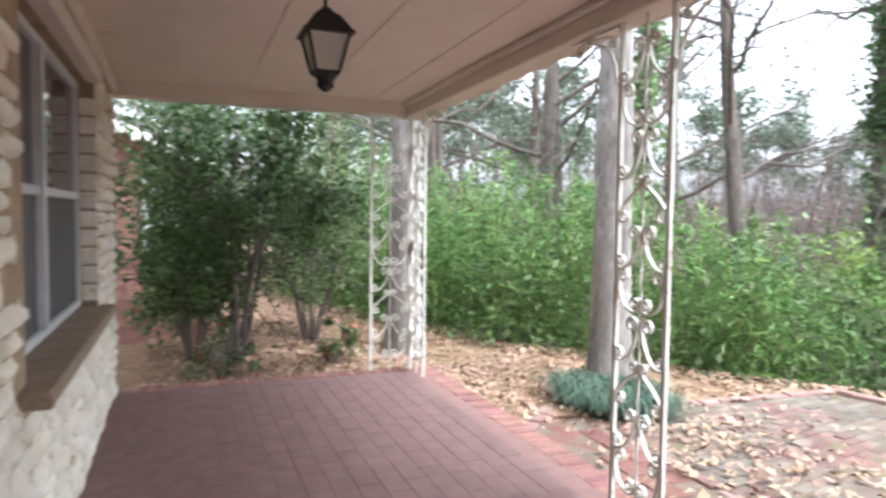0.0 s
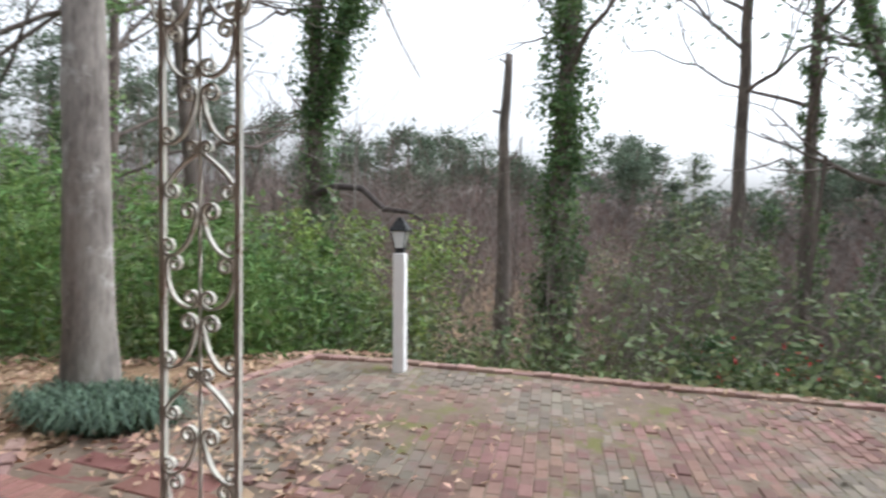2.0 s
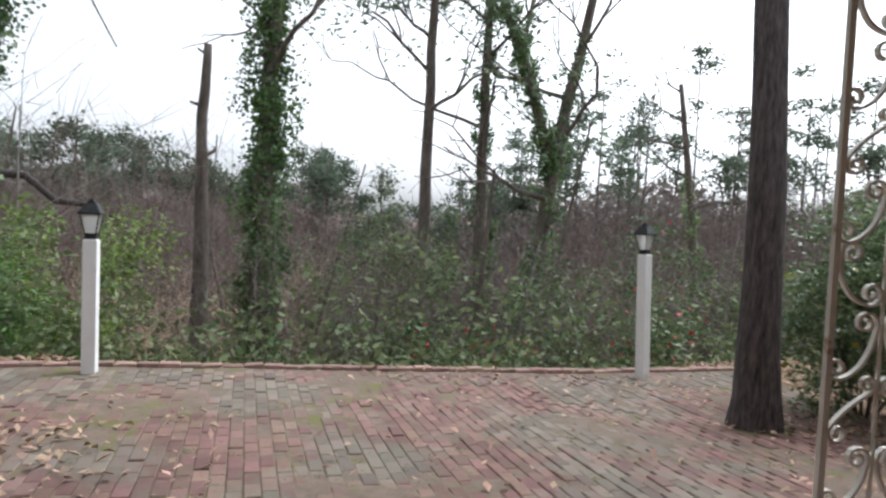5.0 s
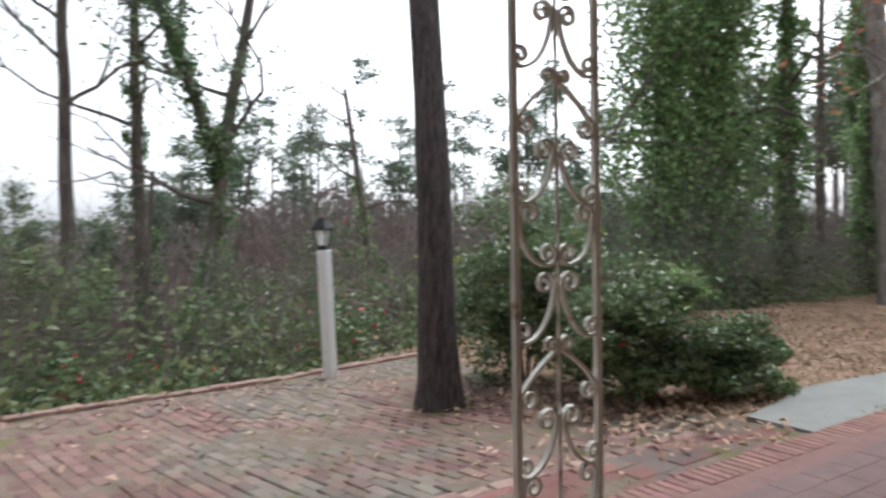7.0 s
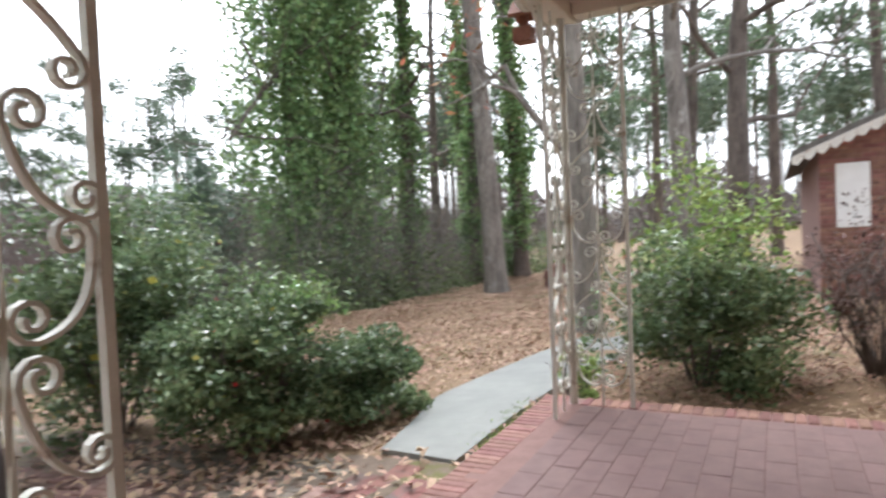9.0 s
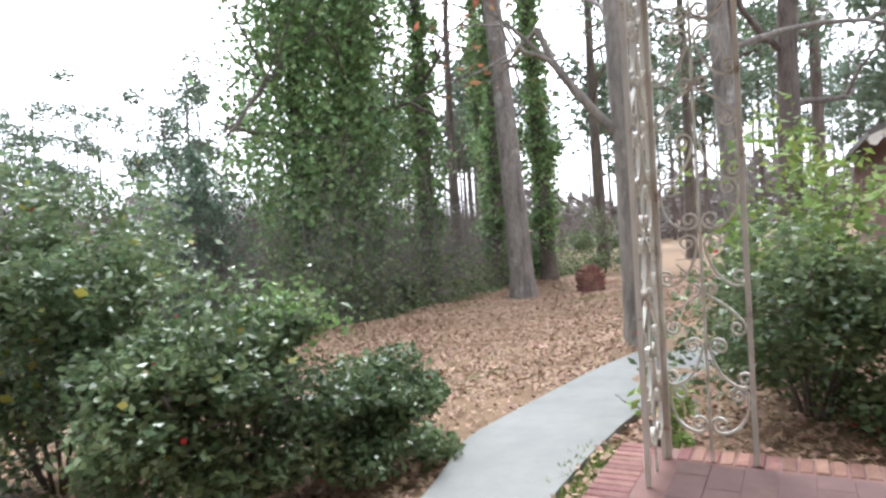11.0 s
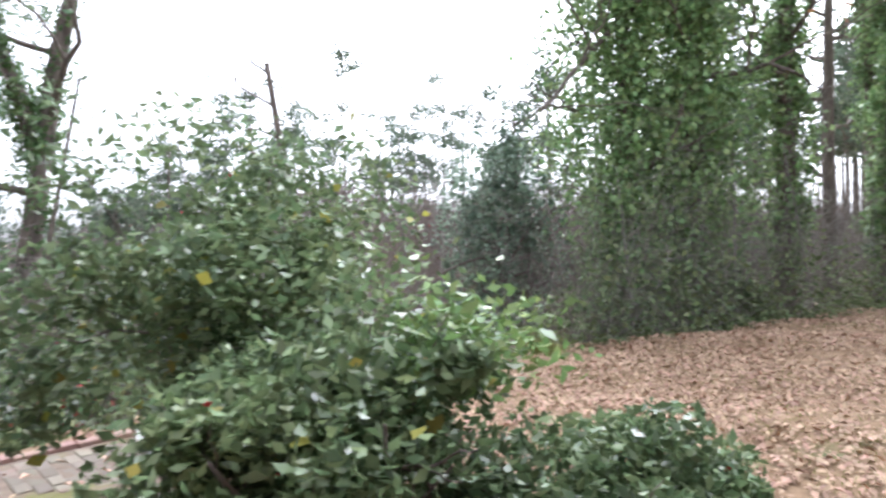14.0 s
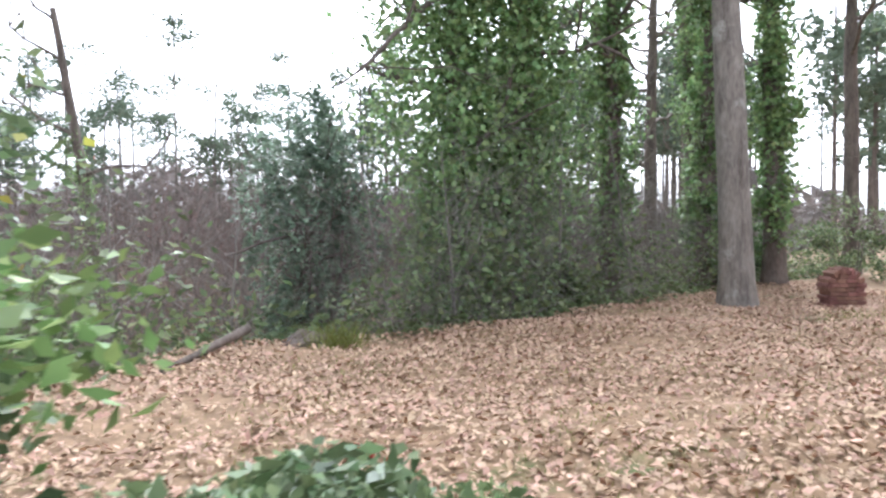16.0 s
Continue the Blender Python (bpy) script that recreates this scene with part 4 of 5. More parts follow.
p1 = np.stack([bx + bl[:, 0], by + bl[:, 1], bz + bh], 1)
tagged(child("canes", twigs(p0, p1, 0.014, M_lime, "canes"), bam), kind="stuff")
nl = 70000
who = r_.integers(0, NB, nl)
t_h = (1 - r_.uniform(0, 1, nl) ** 1.2)[:, None] * 0.95 + 0.08
wide_ = 0.06 + 0.30 * (1.03 - t_h)
c = p0[who] * (1 - t_h) + p1[who] * t_h + r_.normal(size=(nl, 3)) * np.concatenate([wide_, wide_, 0.0 * wide_ + 0.07], 1)
c[:, 2] -= 0.3 * np.hypot(c[:, 0] - (p0[who] * (1 - t_h) + p1[who] * t_h)[:, 0], c[:, 1] - (p0[who] * (1 - t_h) + p1[who] * t_h)[:, 1])
tagged(child("leaves", foliage(c, 0.17, M_bamboo, slim=0.17, droop=0.45), bam), kind="stuff")

# ---------------- woods ----------------
woods = tagged(thing("far_woods", "grey-brown winter woods with bare twigs on the slope and far pines", "woods", (0, 0, 0)), kind="stuff")


def brush(name, n, xr, dr, height, mat, w, seed, up=0.7):
    """Bare upright twigs and saplings beyond the yard's edge."""
    r = np.random.default_rng(seed)
    x = r.uniform(*xr, n)
    y = np.interp(x, EDGE_X, EDGE_Y) + r.uniform(*dr, n)
    low = 1 - 0.45 * np.clip((2 - x) / 6, 0, 1) * np.clip((y - 25) / 15, 0, 1)
    z = ground_z(x, y) + r.uniform(0, 1, n) ** 1.3 * height * low * r.uniform(0.4, 1, n)
    ln = r.uniform(0.4, 1.3, n) * np.interp(y, [10, 60], [0.8, 2.0])
    d = r.normal(size=(n, 3)) * 0.6 + np.array([0, 0, up])
    a = np.stack([x, y, z], 1)
    return tagged(child(name, twigs(a, a + d * ln[:, None], w * np.interp(y, [10, 25, 60], [0.7, 1.2, 2.6]), mat), woods), kind="stuff")


brush("near_twigs", 15000, (-4, 26), (1.2, 9), 3.2, M_twig, 0.006, 1)
brush("mid_twigs", 30000, (-24, 40), (6, 28), 6.0, M_twig, 0.008, 2)
brush("mid_red_twigs", 12000, (-20, 40), (10, 30), 6.0, M_twig_red, 0.009, 3)
brush("far_twigs", 34000, (-70, 90), (26, 75), 8.5, M_twig, 0.011, 4)
brush("far_red_twigs", 14000, (-70, 90), (26, 75), 8.0, M_twig_red, 0.011, 6)
brush("left_twigs", 5000, (-22, -8), (3, 14), 6.5, M_twig, 0.008, 8)
brush("edge_tangle", 6000, (11.5, 27), (0.15, 4.5), 3.4, M_paletwig, 0.005, 9, 0.5)
r_ = np.random.default_rng(12)
n_ = 240
x = r_.uniform(-45, 60, n_)
y = np.interp(x, EDGE_X, EDGE_Y) + r_.uniform(6, 40, n_)
z = ground_z(x, y)
a = np.stack([x, y, z - 0.1], 1)
e = a + np.stack([r_.normal(size=n_) * 0.7, r_.normal(size=n_) * 0.5, r_.uniform(3.0, 7.5, n_)], 1)
tagged(child("sapling_trunks", twigs(a, e, r_.uniform(0.03, 0.1, n_), M_midbark), woods), kind="stuff")
# undergrowth leaves low on the slope
n_ = 42000
x = r_.uniform(-8, 32, n_)
y = np.interp(x, EDGE_X, EDGE_Y) + 0.1 + r_.uniform(0, 1, n_) ** 1.5 * 12
h = r_.uniform(0, 1, n_) ** 2 * (1.3 + 0.9 * np.sin(x * 1.3) * np.sin(y * 0.9 + 1))
c = np.stack([x, y, ground_z(x, y) + np.maximum(0.02, h)], 1)
tagged(child("undergrowth", foliage(c, 0.13, M_under, slim=0.5), woods), kind="stuff")
# far pines: trunk and layered crown, a ring beyond the lake and round the sides
tr_a, tr_e, tr_w, crown = [], [], [], []
for k in range(250):
    ang = r_.uniform(-0.25, math.pi + 0.35)
    dist = r_.uniform(66, 110) if k < 170 else r_.uniform(40, 60)
    if k >= 170 and 0.6 < ang < 2.4:
        dist = r_.uniform(64, 75)
    x, y = 2 + dist * math.cos(ang), 3 + dist * math.sin(ang)
    z = float(ground_z(x, y))
    hgt = r_.uniform(12, 19.5) * (1.0 if k < 170 else 0.9)
    rise = float(np.interp(ang, [0.3, 1.08, 1.3, 1.6, 2.1, 2.4], [1.32, 1.32, 1.05, 0.62, 0.62, 1.2]))
    hgt *= rise if k < 170 else min(rise, 0.95)
    tr_a.append((x, y, z)), tr_e.append((x + r_.normal() * 0.5, y, z + hgt)), tr_w.append(r_.uniform(0.14, 0.24))
    for q in range(int(r_.integers(8, 14))):
        f = r_.uniform(0.55, 1.0)
        rad = (1.15 - f) * hgt * 0.2 + 0.5
        cc = np.array([x, y, z + hgt * f]) + r_.normal(size=3) * np.array([rad, rad, 0.3]) * 0.55
        crown.append(cc + r_.normal(size=(70, 3)) * np.array([0.75, 0.75, 0.38]))
tagged(child("pine_trunks", twigs(tr_a, tr_e, np.array(tr_w), M_midbark), woods), kind="stuff")
tagged(child("pine_crowns", foliage(np.concatenate(crown), 0.5, M_farpine, slim=0.5), woods), kind="stuff")
# low far canopy that closes the distance
n_ = 36000
ang = r_.uniform(-0.4, math.pi + 0.4, n_)
dist = r_.uniform(70, 120, n_)
x, y = 2 + dist * np.cos(ang), 3 + dist * np.sin(ang)
c = np.stack([x, y, ground_z(x, y) + r_.uniform(0, 1, n_) * (6.0 + 1.8 * np.sin(ang * 23) + np.sin(ang * 57)) * np.interp(ang, [1.35, 1.6, 2.2, 2.5], [1.0, 0.5, 0.5, 1.0])], 1)
M_haze = leaf_material("far_winter_canopy", (0.17, 0.145, 0.135), (0.27, 0.24, 0.22), rough=0.9, vary=0.25)
tagged(child("far_canopy", foliage(c, 1.3, M_haze, slim=0.6), woods), kind="stuff")

# ---------------- house wings ----------------


def wing(x_face, sgn, label):
    """A brick wing with its gable end towards the porch: corner at y1, rake rising away from the yard."""
    h_ = thing("house_wing", label, "house", (0, 0, -0.3))
    y1, y0, depth = 0.85, -7.0, 9.0
    xa, xb = sorted((x_face, x_face + sgn * depth))
    eave, ridge_y = 2.75, -3.0
    ridge = eave + (y1 - ridge_y) * 0.42
    b = Build()
    for xx in (xa, xb - 0.2):
        b.prism([(xx, y0, 0), (xx, y1, 0), (xx, y1, eave), (xx, ridge_y, ridge), (xx, y0, eave)], [(xx + 0.2, y0, 0), (xx + 0.2, y1, 0), (xx + 0.2, y1, eave), (xx + 0.2, ridge_y, ridge), (xx + 0.2, y0, eave)])
    b.box(xa + 0.2, y1 - 0.2, 0, xb - 0.2, y1, eave)
    wall_ = child("wall", b.mesh("wall", M_mortar), h_)
    bb = Build()
    r = np.random.default_rng(3)
    row = 0
    z = 0.02
    xf = x_face - sgn * 0.012
    while z < eave + 0.2:
        y = y1 - (0.11 if row % 2 else 0.0)
        if row % 2:
            bb.box(min(xf, x_face), y1 - 0.1, z, max(xf, x_face), y1, z + 0.062, 0.004)
        while y > -3.0:
            bb.box(min(xf, x_face), y - 0.205, z, max(xf, x_face), y, z + 0.062, 0.004)
            y -= 0.217
        z += 0.074
        row += 1
    tagged(child("brickwork", bb.mesh("brickwork", M_redbrick), h_, "red brick facing"), kind="stuff")
    over = 0.4
    ye, ze = y1 + 0.42, eave - 0.42 * 0.42
    xr0, xr1 = (x_face - over, xb + 0.3) if sgn > 0 else (xa - 0.3, x_face + over)
    child("roof", Build().prism([(xr0, ye, ze + 0.02), (xr0, ridge_y, ridge + 0.02), (xr0, ridge_y, ridge + 0.12), (xr0, ye, ze + 0.12)], [(xr1, ye, ze + 0.02), (xr1, ridge_y, ridge + 0.02), (xr1, ridge_y, ridge + 0.12), (xr1, ye, ze + 0.12)]).mesh("roof", M_roof), h_, "weathered shingle roof")
    xe = x_face - sgn * over
    fasc = Build()
    n = 22
    for k in range(n):
        ya, yb = ye + (ridge_y - ye) * k / n, ye + (ridge_y - ye) * (k + 0.92) / n
        za, zb = ze + (ridge - ze) * k / n, ze + (ridge - ze) * (k + 0.92) / n
        x0, x1 = sorted((xe, xe + sgn * 0.035))
        fasc.prism([(x0, ya, za - 0.10), (x0, (ya + yb) / 2, (za + zb) / 2 - 0.17), (x0, yb, zb - 0.10), (x0, yb, zb + 0.018), (x0, ya, za + 0.018)], [(x1, ya, za - 0.10), (x1, (ya + yb) / 2, (za + zb) / 2 - 0.17), (x1, yb, zb - 0.10), (x1, yb, zb + 0.018), (x1, ya, za + 0.018)])
    child("bargeboard", fasc.mesh("bargeboard", M_trim), h_, "scalloped painted bargeboard")
    sof = Build()
    x0, x1 = sorted((xe + sgn * 0.04, x_face - sgn * 0.014))
    sof.prism([(x0, ye, ze - 0.03), (x0, ridge_y, ridge - 0.03), (x0, ridge_y, ridge), (x0, ye, ze)], [(x1, ye, ze - 0.03), (x1, ridge_y, ridge - 0.03), (x1, ridge_y, ridge), (x1, ye, ze)])
    child("soffit", sof.mesh("soffit", M_trim), h_)
    x0, x1 = sorted((xf - sgn * 0.03, xf - sgn * 0.001))
    win = child("window", Build().box(x0, 0.1, 1.35, x1, 0.6, 2.45, 0.01).mesh("window", M_white), h_, "white-painted shutter panel")
    x2, x3 = sorted((xf - sgn * 0.036, xf - sgn * 0.031))
    child("pane", Build().box(x2, 0.15, 1.42, x3, 0.55, 2.38).mesh("pane", M_white), win)
    x0, x1 = sorted((xf - sgn * 0.09, xf - sgn * 0.01))
    child("downpipe", Build().box(x0, -0.85, 0.1, x1, -0.77, 2.9, 0.01).mesh("downpipe", M_white), h_, "white downpipe")
    return h_


wing(15.2, 1, "red brick house wing with a scalloped white bargeboard")
wing(-8.6, -1, "red brick house wing behind a tall dark shrub")

# ---------------- barbecue, path, log ----------------
bq = thing("brick_barbecue", "small old red brick outdoor hearth with an arched top", "barbecue", (19.1, 6.8, float(ground_z(19.1, 6.8))), rz=-50)
bq.scale = (0.66, 0.66, 0.95)
b = Build()
for row in range(9):
    for k in range(4):
        off = 0.11 if row % 2 else 0
        if row > 6 and k in (0, 3):
            continue
        b.box(-0.46 + k * 0.225 + off * 0.5, -0.3, row * 0.078 - 0.03, -0.46 + k * 0.225 + 0.215 + off * 0.5, 0.3, row * 0.078 + 0.04, 0.006)
child("brickwork", b.mesh("brickwork", M_redbrick), bq)
b = Build()
for k in range(9):
    t = math.pi * (k + 0.5) / 9
    b.box(-0.035, -0.32, 0, 0.035, 0.32, 0.12, 0.006, m=pose(0.36 * math.cos(t), 0, 0.38 + 0.28 * math.sin(t) - 0.06, 0, 90 - math.degrees(t), 0))
child("arch", b.mesh("arch", M_redbrick), bq)

pa, pb = [(5.8, 3.45), (6.9, 3.46), (8.0, 3.4), (9.5, 3.1), (12, 2.4), (15, 1.4)], [(5.9, 4.09), (6.6, 4.22), (7.35, 4.42), (8.2, 4.32), (9.75, 4.1), (12, 3.5)]
tpar = np.linspace(0, 5, 41)
A = np.stack([np.interp(tpar, range(6), [p[i] for p in pa]) for i in range(2)], 1)
Bq = np.stack([np.interp(tpar, range(6), [p[i] for p in pb]) for i in range(2)], 1)
for arr in (A, Bq):
    arr[2:-2] = (arr[:-4] + arr[1:-3] + arr[2:-2] + arr[3:-1] + arr[4:]) / 5
b = Build()
for k in range(40):
    q = [A[k], A[k + 1], Bq[k + 1], Bq[k]]
    zt = [float(patio_z(*p)) + 0.022 for p in q]
    b.prism([(p[0], p[1], z - 0.12) for p, z in zip(q, zt)], [(p[0], p[1], z) for p, z in zip(q, zt)])
tagged(new("pavement_path", b.mesh("pavement_path", M_conc)), label="pale curved concrete garden path over leaf litter", category="path", kind="structure")

lg = thing("fallen_log", "grey weathered fallen log at the yard edge", "log", (9.5, 10.25, float(ground_z(9.5, 10.25)) + 0.08))
child("trunk", Build().tube(bent((-0.8, -0.35, -0.12), (0.5, 0.25, 0.06), 7, 0.08, 2), np.linspace(0.035, 0.055, 7), 8, 0.05).mesh("trunk", M_midbark, True), lg)
st = thing("tree_stump", "low old stump with grass at the yard edge", "stump", (10.6, 10.2, float(ground_z(10.6, 10.2)) - 0.03))
child("stump", Build().tube([(0, 0, 0), (0, 0, 0.09), (0.02, 0, 0.17)], [0.42, 0.3, 0.2], 14, 0.12).mesh("stump", M_midbark), st)


# ---------------- leaves, grass, tufts ----------------
def on_porch(x, y):
    return (x > PX0 - 0.03) & (x < PX1 + 0.03) & (y < PY1 + 0.03)


def in_patio(x, y):
    return (x > -3.3) & (x < 5.9) & (y > PY1) & (y < np.interp(x, [-3.1, 5.9], [7.16, 9.0]))


def on_path(x, y):
    return (x > 5.78) & (x < 12.3) & (y > np.interp(x, [p[0] for p in pa], [p[1] for p in pa]) + 0.0) & (y < np.interp(x, [p[0] for p in pb], [p[1] for p in pb]))


def litter(name, n, xr, yr, size, seed, keep, label):
    r = np.random.default_rng(seed)
    x, y = r.uniform(*xr, n), r.uniform(*yr, n)
    k = keep(x, y, r)
    x, y = x[k], y[k]
    n = len(x)
    z = np.where(in_patio(x, y), patio_z(x, y) + 0.013, ground_z(x, y) + 0.012) + r.uniform(0, 0.03, n)
    s = size * r.uniform(0.5, 1.3, n)
    a = r.uniform(0, 2 * math.pi, n)
    tilt = r.normal(size=(n, 2)) * 0.35
    ux = np.stack([np.cos(a), np.sin(a), tilt[:, 0]], 1) * s[:, None]
    uy = np.stack([-np.sin(a), np.cos(a), tilt[:, 1]], 1) * (s * r.uniform(0.4, 0.75, n))[:, None]
    c = np.stack([x, y, z + 0.3 * s], 1) - np.array([0, 0, 0.012])
    lift = np.array([0, 0, 1]) * (s * r.uniform(-0.15, 0.35, n))[:, None]
    v = np.stack([c - ux * 0.5, c + uy * 0.5 + lift, c + ux * 0.55, c - uy * 0.5 + lift], 1)
    return tagged(new(name, quads(name, v, M_litter)), label=label, category="leaf litter", kind="stuff")


def yard_keep(x, y, r):
    inside = (y < np.interp(x, EDGE_X, EDGE_Y) + 0.6) & ~on_porch(x, y) & ~in_patio(x, y) & ~on_path(x, y) & (y > 0.1)
    bare = np.sin(x * 1.3 + 0.5) * np.sin(y * 1.7 + x * 0.4) > 0.55
    return inside & (~bare | (r.uniform(size=len(x)) < 0.35))


litter("leaf_litter", 100000, (5.0, 22), (0.2, 11), 0.056, 31, yard_keep, "thick layer of dry tan oak leaves on the yard")
litter("leaf_litter", 26000, (-12, -2.5), (0.2, 8), 0.07, 32, yard_keep, "dry tan oak leaves scattered on the side yard")


def patio_keep(x, y, r):
    drift = np.exp(-((x + 2.3) / 1.3) ** 2 - ((y - 4.6) / 0.9) ** 2) * 0.75 + 1.3 * np.exp(-((x - 5.4) / 0.8) ** 2 - ((y - 5.2) / 1.3) ** 2) + 0.015 + 0.1 * np.exp(-(y - 7.9) ** 2 / 0.3)
    return in_patio(x, y) & (r.uniform(size=len(x)) < drift)


litter("leaf_litter", 14000, (-3.3, 5.9), (3.2, 8.7), 0.075, 33, patio_keep, "dry leaves drifted on the brick patio")


def tufts(name, centres, n, height, mat, label, seed, spread=0.15, w=0.004):
    r = np.random.default_rng(seed)
    centres = np.array(centres)
    who = r.integers(0, len(centres), n)
    xy = centres[who] + r.normal(size=(n, 2)) * spread
    z = np.where(in_patio(xy[:, 0], xy[:, 1]), patio_z(xy[:, 0], xy[:, 1]), ground_z(xy[:, 0], xy[:, 1]))
    p0 = np.stack([xy[:, 0], xy[:, 1], z - 0.01], 1)
    d = np.stack([r.normal(size=n) * 0.5, r.normal(size=n) * 0.5, np.ones(n)], 1) * (height * r.uniform(0.4, 1.1, n))[:, None]
    side = np.stack([np.cos(r.uniform(0, 6.3, n)), np.sin(r.uniform(0, 6.3, n)), np.zeros(n)], 1) * w
    v = np.stack([p0 - side, p0 + side, p0 + d + side * 0.2, p0 + d - side * 0.2], 1)
    return tagged(new(name, quads(name, v, mat)), label=label, category="grass", kind="stuff")


r_ = np.random.default_rng(77)
weeds = [(r_.uniform(-2.8, 5.4), r_.uniform(4.6, 8.0)) for k in range(70)] + [(r_.uniform(-0.5, 3.4), r_.uniform(4.4, 6.6)) for k in range(60)]
weeds += [(r_.uniform(3.2, 5.3), r_.uniform(3.4, 4.0)) for k in range(12)] + [(4.34 + 0.32 * math.cos(k), 6.3 + 0.32 * math.sin(k)) for k in range(10)] + [(-2.0 + r_.normal() * 0.15, 7.0 + r_.normal() * 0.1) for k in range(4)]
tufts("grass_weeds", weeds, 46000, 0.02, M_grass, "short green weeds growing between patio bricks", 41, 0.16)
lawn = [(r_.uniform(7, 18), r_.uniform(4.5, 9.5)) for k in range(60)] + [(r_.uniform(-10, -5), r_.uniform(2.5, 4.6)) for k in range(20)] + [(-5.6, 2.6), (-5.9, 2.4)]
tufts("grass_tufts", lawn, 9000, 0.06, M_grass, "sparse pale grass showing through dead leaves", 42, 0.25)
tufts("grass_tufts", [(10.6, 9.85), (10.7, 9.8)], 500, 0.3, M_grass, "clump of grass by the stump", 43, 0.14)
tufts("grass_tufts", [(6.2 + 0.2 * k, 3.33 + 0.01 * k) for k in range(6)], 900, 0.07, M_lime, "fresh green groundcover between porch and path", 44, 0.1, 0.008)

# strappy clump at the foot of the oak
li = thing("liriope_clump", "blue-green strappy groundcover clump round a tree foot", "plant", (-3.6, 4.6, -0.22))
r_ = np.random.default_rng(3)
vs = []
for k in range(1500):
    a, d = r_.uniform(0, 6.283), math.sqrt(r_.uniform(0, 1))
    q = np.array([math.cos(a) * d * 0.72, math.sin(a) * d * 0.46, 0.0])
    b_ = r_.uniform(0, 6.283)
    dirn = np.array([math.cos(b_), math.sin(b_), 0])
    s_ = np.array([-dirn[1], dirn[0], 0]) * 0.008
    L = r_.uniform(0.18, 0.36)
    mid = q + dirn * L * 0.4 + np.array([0, 0, L * 0.75])
    tip = q + dirn * L * 1.0 + np.array([0, 0, L * 0.45])
    vs += [[q - s_, q + s_, mid + s_, mid - s_], [mid - s_, mid + s_, tip + s_ * 0.2, tip - s_ * 0.2]]
tagged(child("blades", quads("blades", np.array(vs), M_lily), li), kind="stuff")

# ---------------- porch stones, pavers, patio bricks ----------------


def stone_mesh(w, h, d, seed):
    r = np.random.default_rng(seed)
    n, m_ = 4, 3
    v, f = [], []
    for j in range(m_ + 1):
        for i in range(n + 1):
            x, z = w * (i / n - 0.5), h * (j / m_ - 0.5)
            edge = i in (0, n) or j in (0, m_)
            v.append((x + (r.normal() * 0.006 if edge else 0), (0 if edge else d) + r.normal() * 0.004, z + (r.normal() * 0.005 if edge else 0)))
    for j in range(m_):
        for i in range(n):
            k = j * (n + 1) + i
            f.append((k, k + n + 1, k + n + 2, k + 1))
    k0 = len(v)
    rim = [i for i in range(n + 1)] + [(j + 1) * (n + 1) - 1 for j in range(1, m_ + 1)] + [m_ * (n + 1) + i for i in range(n - 1, -1, -1)] + [j * (n + 1) for j in range(m_ - 1, 0, -1)]
    for i in rim:
        v.append((v[i][0], -0.03, v[i][2]))
    for q in range(len(rim)):
        f.append((rim[q], rim[(q + 1) % len(rim)], k0 + (q + 1) % len(rim), k0 + q))
    return mesh_of("stone", v, f, M_stone, True)


r_ = np.random.default_rng(17)
STONES = {}
z = 0.0
k = 0
while z < 2.62:
    h = float(r_.choice([0.08, 0.11, 0.14]))
    x = -4.84
    while x < 0.4:
        w = float(r_.choice([0.2, 0.28, 0.36, 0.46]))
        if x < -4.1 and x + w > -3.62 and x + w < -3.4:
            w = -3.62 - x
        x1 = x + w
        zc = z + h / 2
        over = (x1 > -3.64 and x < -1.2 and zc + h / 2 > 0.93 and zc - h / 2 < 2.62)
        if x < -3.64 and over:
            x1 = -3.63
            over = False
        if not over and x1 - x > 0.05:
            key = (round(w, 2), h, k % 3)
            if key not in STONES:
                STONES[key] = stone_mesh(w - 0.014, h - 0.014, 0.028, len(STONES))
            ob = child("stone", STONES[key], wall, m=pose((x + x1) / 2, 0.06 + 0.008 * r_.normal(), zc))
            if abs((x1 - x) - w) > 1e-6:
                ob.scale = ((x1 - x - 0.014) / (w - 0.014), 1, 1)
            k += 1
        x += w
    z += h
# jamb stones in the window reveal
z = 1.0
while z < 2.45:
    ob = child("stone", Build().box(-3.64, -0.045, z, -3.60, 0.055, z + 0.12, 0.012).mesh("stone", M_stone), wall)
    z += 0.135

tile_me = Build().box(-0.149, -0.0748, -0.03, 0.149, 0.0748, 0, 0.002).mesh("paver", M_brick)
rest = Build()
cnt = 0
ty = 0.10
row = 0
while ty < 2.80:
    tx = PX0 + 0.24 - (0.15 if row % 2 else 0)
    while tx < PX1 - 0.22:
        x0, x1 = max(tx, PX0 + 0.22), min(tx + 0.298, PX1 - 0.22)
        if x1 - x0 > 0.05:
            full = x1 - x0 > 0.29
            hz = 0.0006 * r_.normal()
            if full and ((-4.8 < x0 < -0.9 and ty > 0.9) or (x0 > 4.8 and ty > 1.5)) and cnt < 290:
                child("paver", tile_me, floor, m=pose((x0 + x1) / 2, ty + 0.0748, hz))
                cnt += 1
            else:
                rest.box(x0, ty, -0.03, x1, ty + 0.1496, hz, 0.002)
        tx += 0.301
    ty += 0.152
    row += 1
tagged(child("pavers", rest.mesh("pavers", M_brick_j), floor), kind="stuff")
sold = Build().box(-0.031, -0.10, -0.085, 0.031, 0.10, 0.004, 0.006).mesh("brick", M_edge)
x = PX0 + 0.035
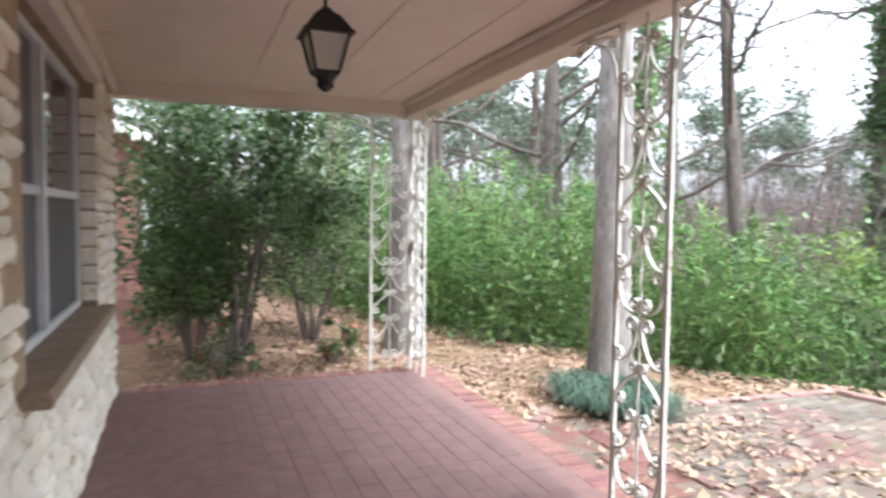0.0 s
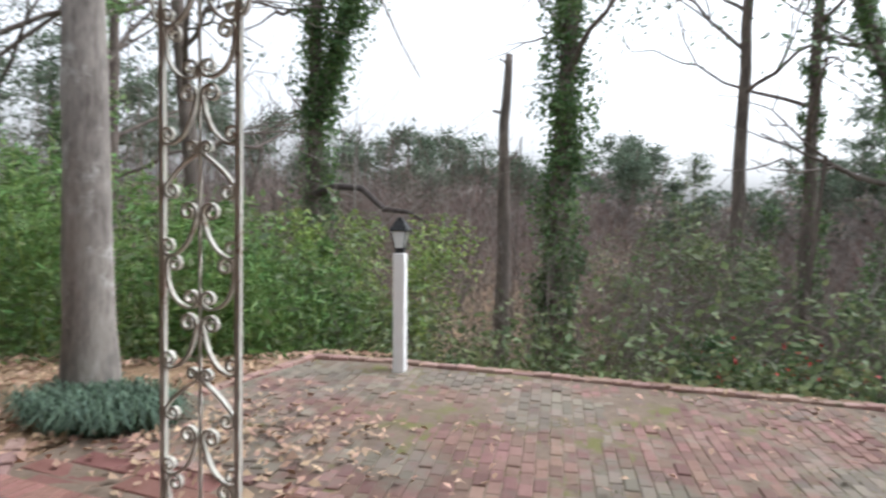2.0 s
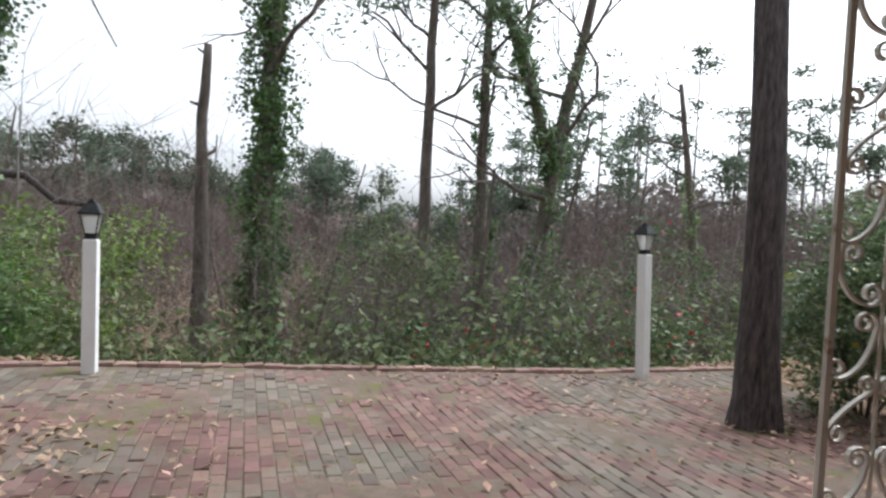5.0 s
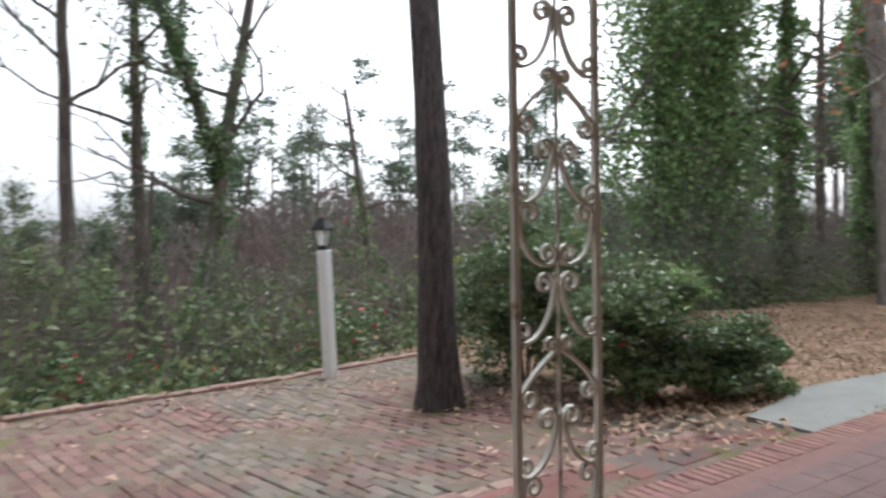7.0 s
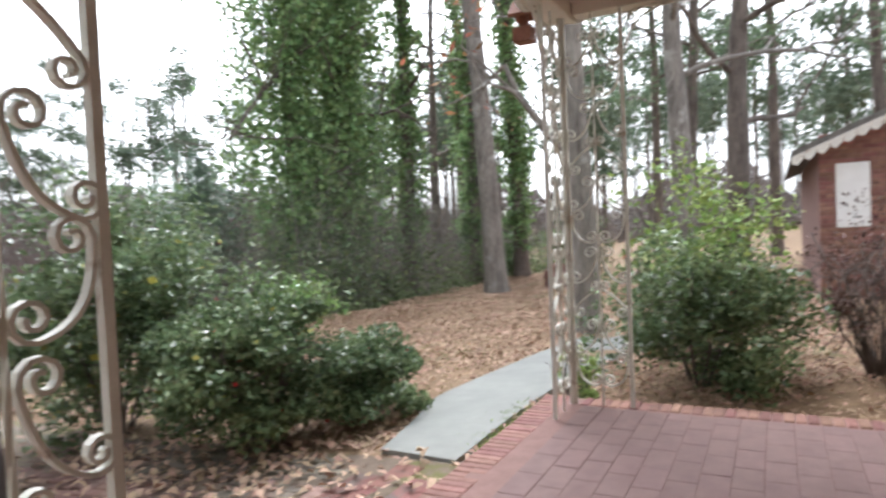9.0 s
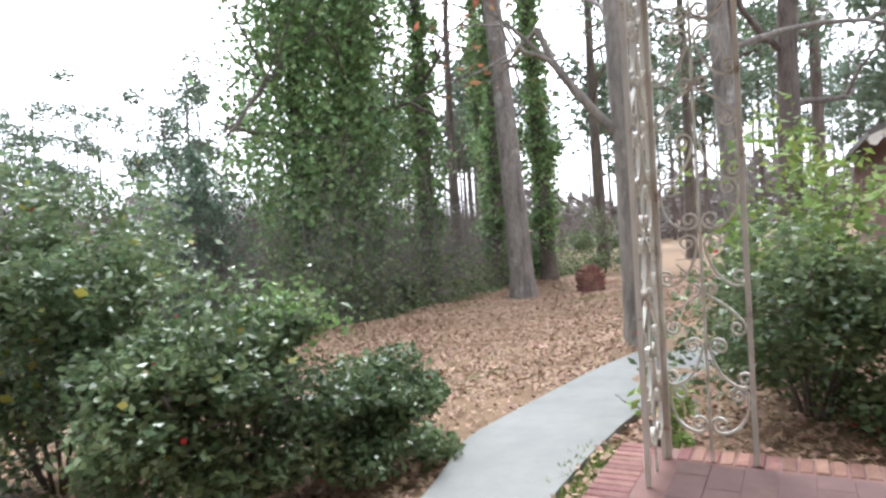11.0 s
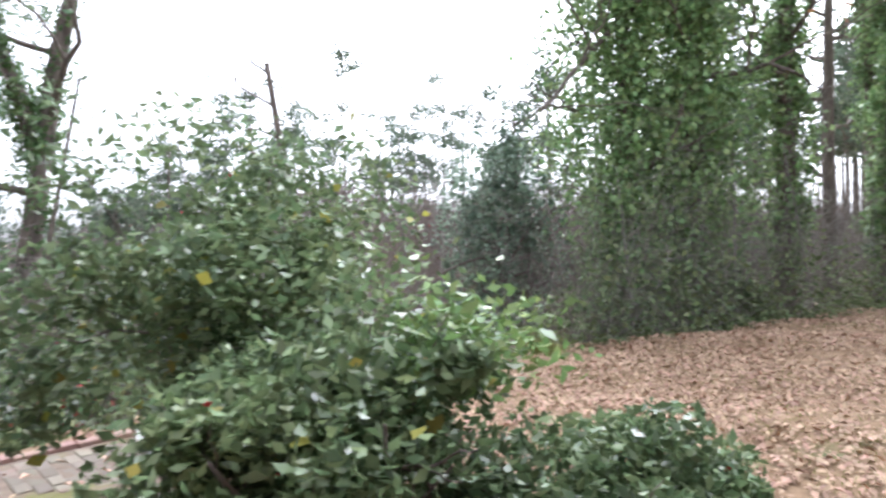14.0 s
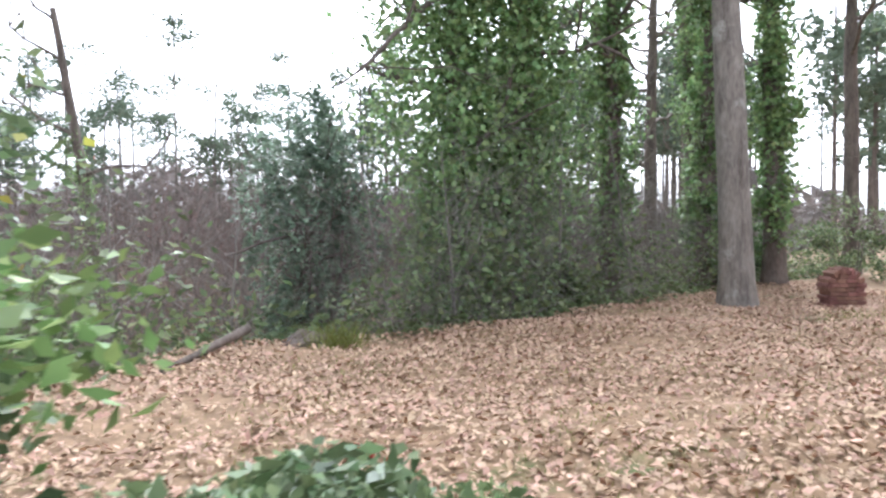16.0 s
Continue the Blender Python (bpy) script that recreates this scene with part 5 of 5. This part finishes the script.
while x < PX1:
    child("brick", sold, floor, m=pose(x, 2.985 + 0.10, -0.004 + 0.002 * r_.normal(), 0, 0, r_.normal() * 0.6))
    x += 0.0705
ends = Build()
for ex in (PX0 + 0.10, PX1 - 0.10):
    y = 0.12
    while y < 2.86:
        ends.box(ex - 0.10, y, -0.08, ex + 0.10, y + 0.062, 0.003 + 0.002 * r_.normal(), 0.006)
        y += 0.0705
tagged(child("end_bricks", ends.mesh("end_bricks", M_redbrick), floor), kind="stuff")

pv, pf = [], []
NX, NY = 110, 64
for j in range(NY + 1):
    for i in range(NX + 1):
        xx = -3.3 + 9.1 * i / NX
        yy = PY1 + 0.09 + (float(np.interp(xx, [-3.1, 5.8], [7.14, 8.95])) - PY1 - 0.09) * j / NY
        cover = noise.noise((xx * 1.1, yy * 1.1, 3.0)) + 0.6 * noise.noise((xx * 3.2, yy * 3.2, 7.0))
        pv.append((xx, yy, float(patio_z(xx, yy)) + 0.001 + 0.016 * max(-0.25, min(0.6, cover - 0.05))))
for j in range(NY):
    for i in range(NX):
        q = j * (NX + 1) + i
        pf.append((q, q + 1, q + NX + 2, q + NX + 1))
patio = tagged(new("pavement_patio", mesh_of("pavement_patio", pv, pf, M_joint)), label="old red brick patio with moss and sandy joints", category="patio", kind="structure")
pb_me = Build().box(-0.0975, -0.0475, -0.05, 0.0975, 0.0475, 0, 0.006).mesh("brick", M_pat)
rest = Build()
cnt = 0
row = 0
BOND = 101.5
bc, bs = math.cos(radians(BOND)), math.sin(radians(BOND))
for row in range(-60, 61):
    for col in range(-40, 41):
        u, w = 0.202 * (col + 0.5 * (row % 2)), 0.101 * row
        xc, yc = 1.3 + u * bc - w * bs, 5.9 + u * bs + w * bc
        ok = -3.2 < xc < 5.65 and 4.14 < yc < np.interp(xc, [-3.1, 5.8], [7.03, 8.84]) and math.hypot(xc - 4.33, yc - 6.3) > 0.33 and math.hypot(xc + 2.0, yc - 7.06) > 0.1 and math.hypot(xc - 4.05, yc - 8.3) > 0.1
        if ok:
            tiltx, tilty = r_.normal() * 1.1, r_.normal() * 0.7
            hz = float(patio_z(xc, yc)) + 0.006 + 0.004 * r_.normal() + 0.006 * math.sin(xc * 1.7) * math.cos(yc * 2.1)
            if 1.0 < xc < 4.4 and 4.1 < yc < 6.2 and cnt < 295:
                child("brick", pb_me, patio, m=pose(xc, yc, hz, tiltx, tilty, BOND + r_.normal() * 0.8))
                cnt += 1
            else:
                rest.box(-0.0975, -0.0475, -0.05, 0.0975, 0.0475, 0, 0.006, m=pose(xc, yc, hz, tiltx, tilty, BOND + r_.normal() * 0.8))
# a strip of larger pavers along the porch step
strip_me = Build().box(-0.197, -0.1, -0.05, 0.197, 0.1, 0, 0.008).mesh("paver", M_strip)
for row in range(4):
    for col in range(23):
        xc, yc = -3.0 + 0.404 * col + (0.2 if row % 2 else 0), PY1 + 0.195 + 0.207 * row
        if xc < 5.65:
            child("paver", strip_me, patio, m=pose(xc, yc, float(patio_z(xc, yc)) + 0.004 + 0.005 * r_.normal(), r_.normal() * 1.0, r_.normal() * 0.6, r_.normal() * 0.7))
tagged(child("bricks", rest.mesh("bricks", M_pat_j), patio), kind="stuff")


def kerb(points, label, sink=0.0):
    """A raised edging of bricks laid end to end along a line."""
    k_ = thing("kerb_edging", label, "kerb", (0, 0, 0), kind="structure")
    for (x0, y0), (x1, y1) in zip(points, points[1:]):
        L = math.hypot(x1 - x0, y1 - y0)
        n = max(1, int(L / 0.21))
        ang = math.degrees(math.atan2(y1 - y0, x1 - x0))
        for i in range(n):
            t = (i + 0.5) / n
            xx, yy = x0 + (x1 - x0) * t, y0 + (y1 - y0) * t
            child("brick", kerb_me, k_, m=pose(xx, yy, float(patio_z(xx, yy)) - 0.01 + sink + r_.normal() * 0.006, r_.normal() * 1.5, r_.normal() * 1.5, ang + r_.normal() * 1.5))


kerb_me = Build().box(-0.1, -0.055, -0.06, 0.1, 0.055, 0.05, 0.008).mesh("brick", M_kerb)
kerb([(-3.3, 5.2), (-3.15, 7.16), (4.1, 8.66), (5.75, 9.0)], "raised weathered brick edging along the patio's far side")
kerb([(-2.95, 3.2), (-3.62, 3.9)], "short raised brick edging beside the porch step")
kerb([(5.7, 4.75), (4.3, 4.12)], "low sunken brick edging beside the camellias", -0.035)
kerb([(-2.7, 4.06), (5.2, 4.06)], "low sunken brick edging between the paver strip and the patio", -0.022)
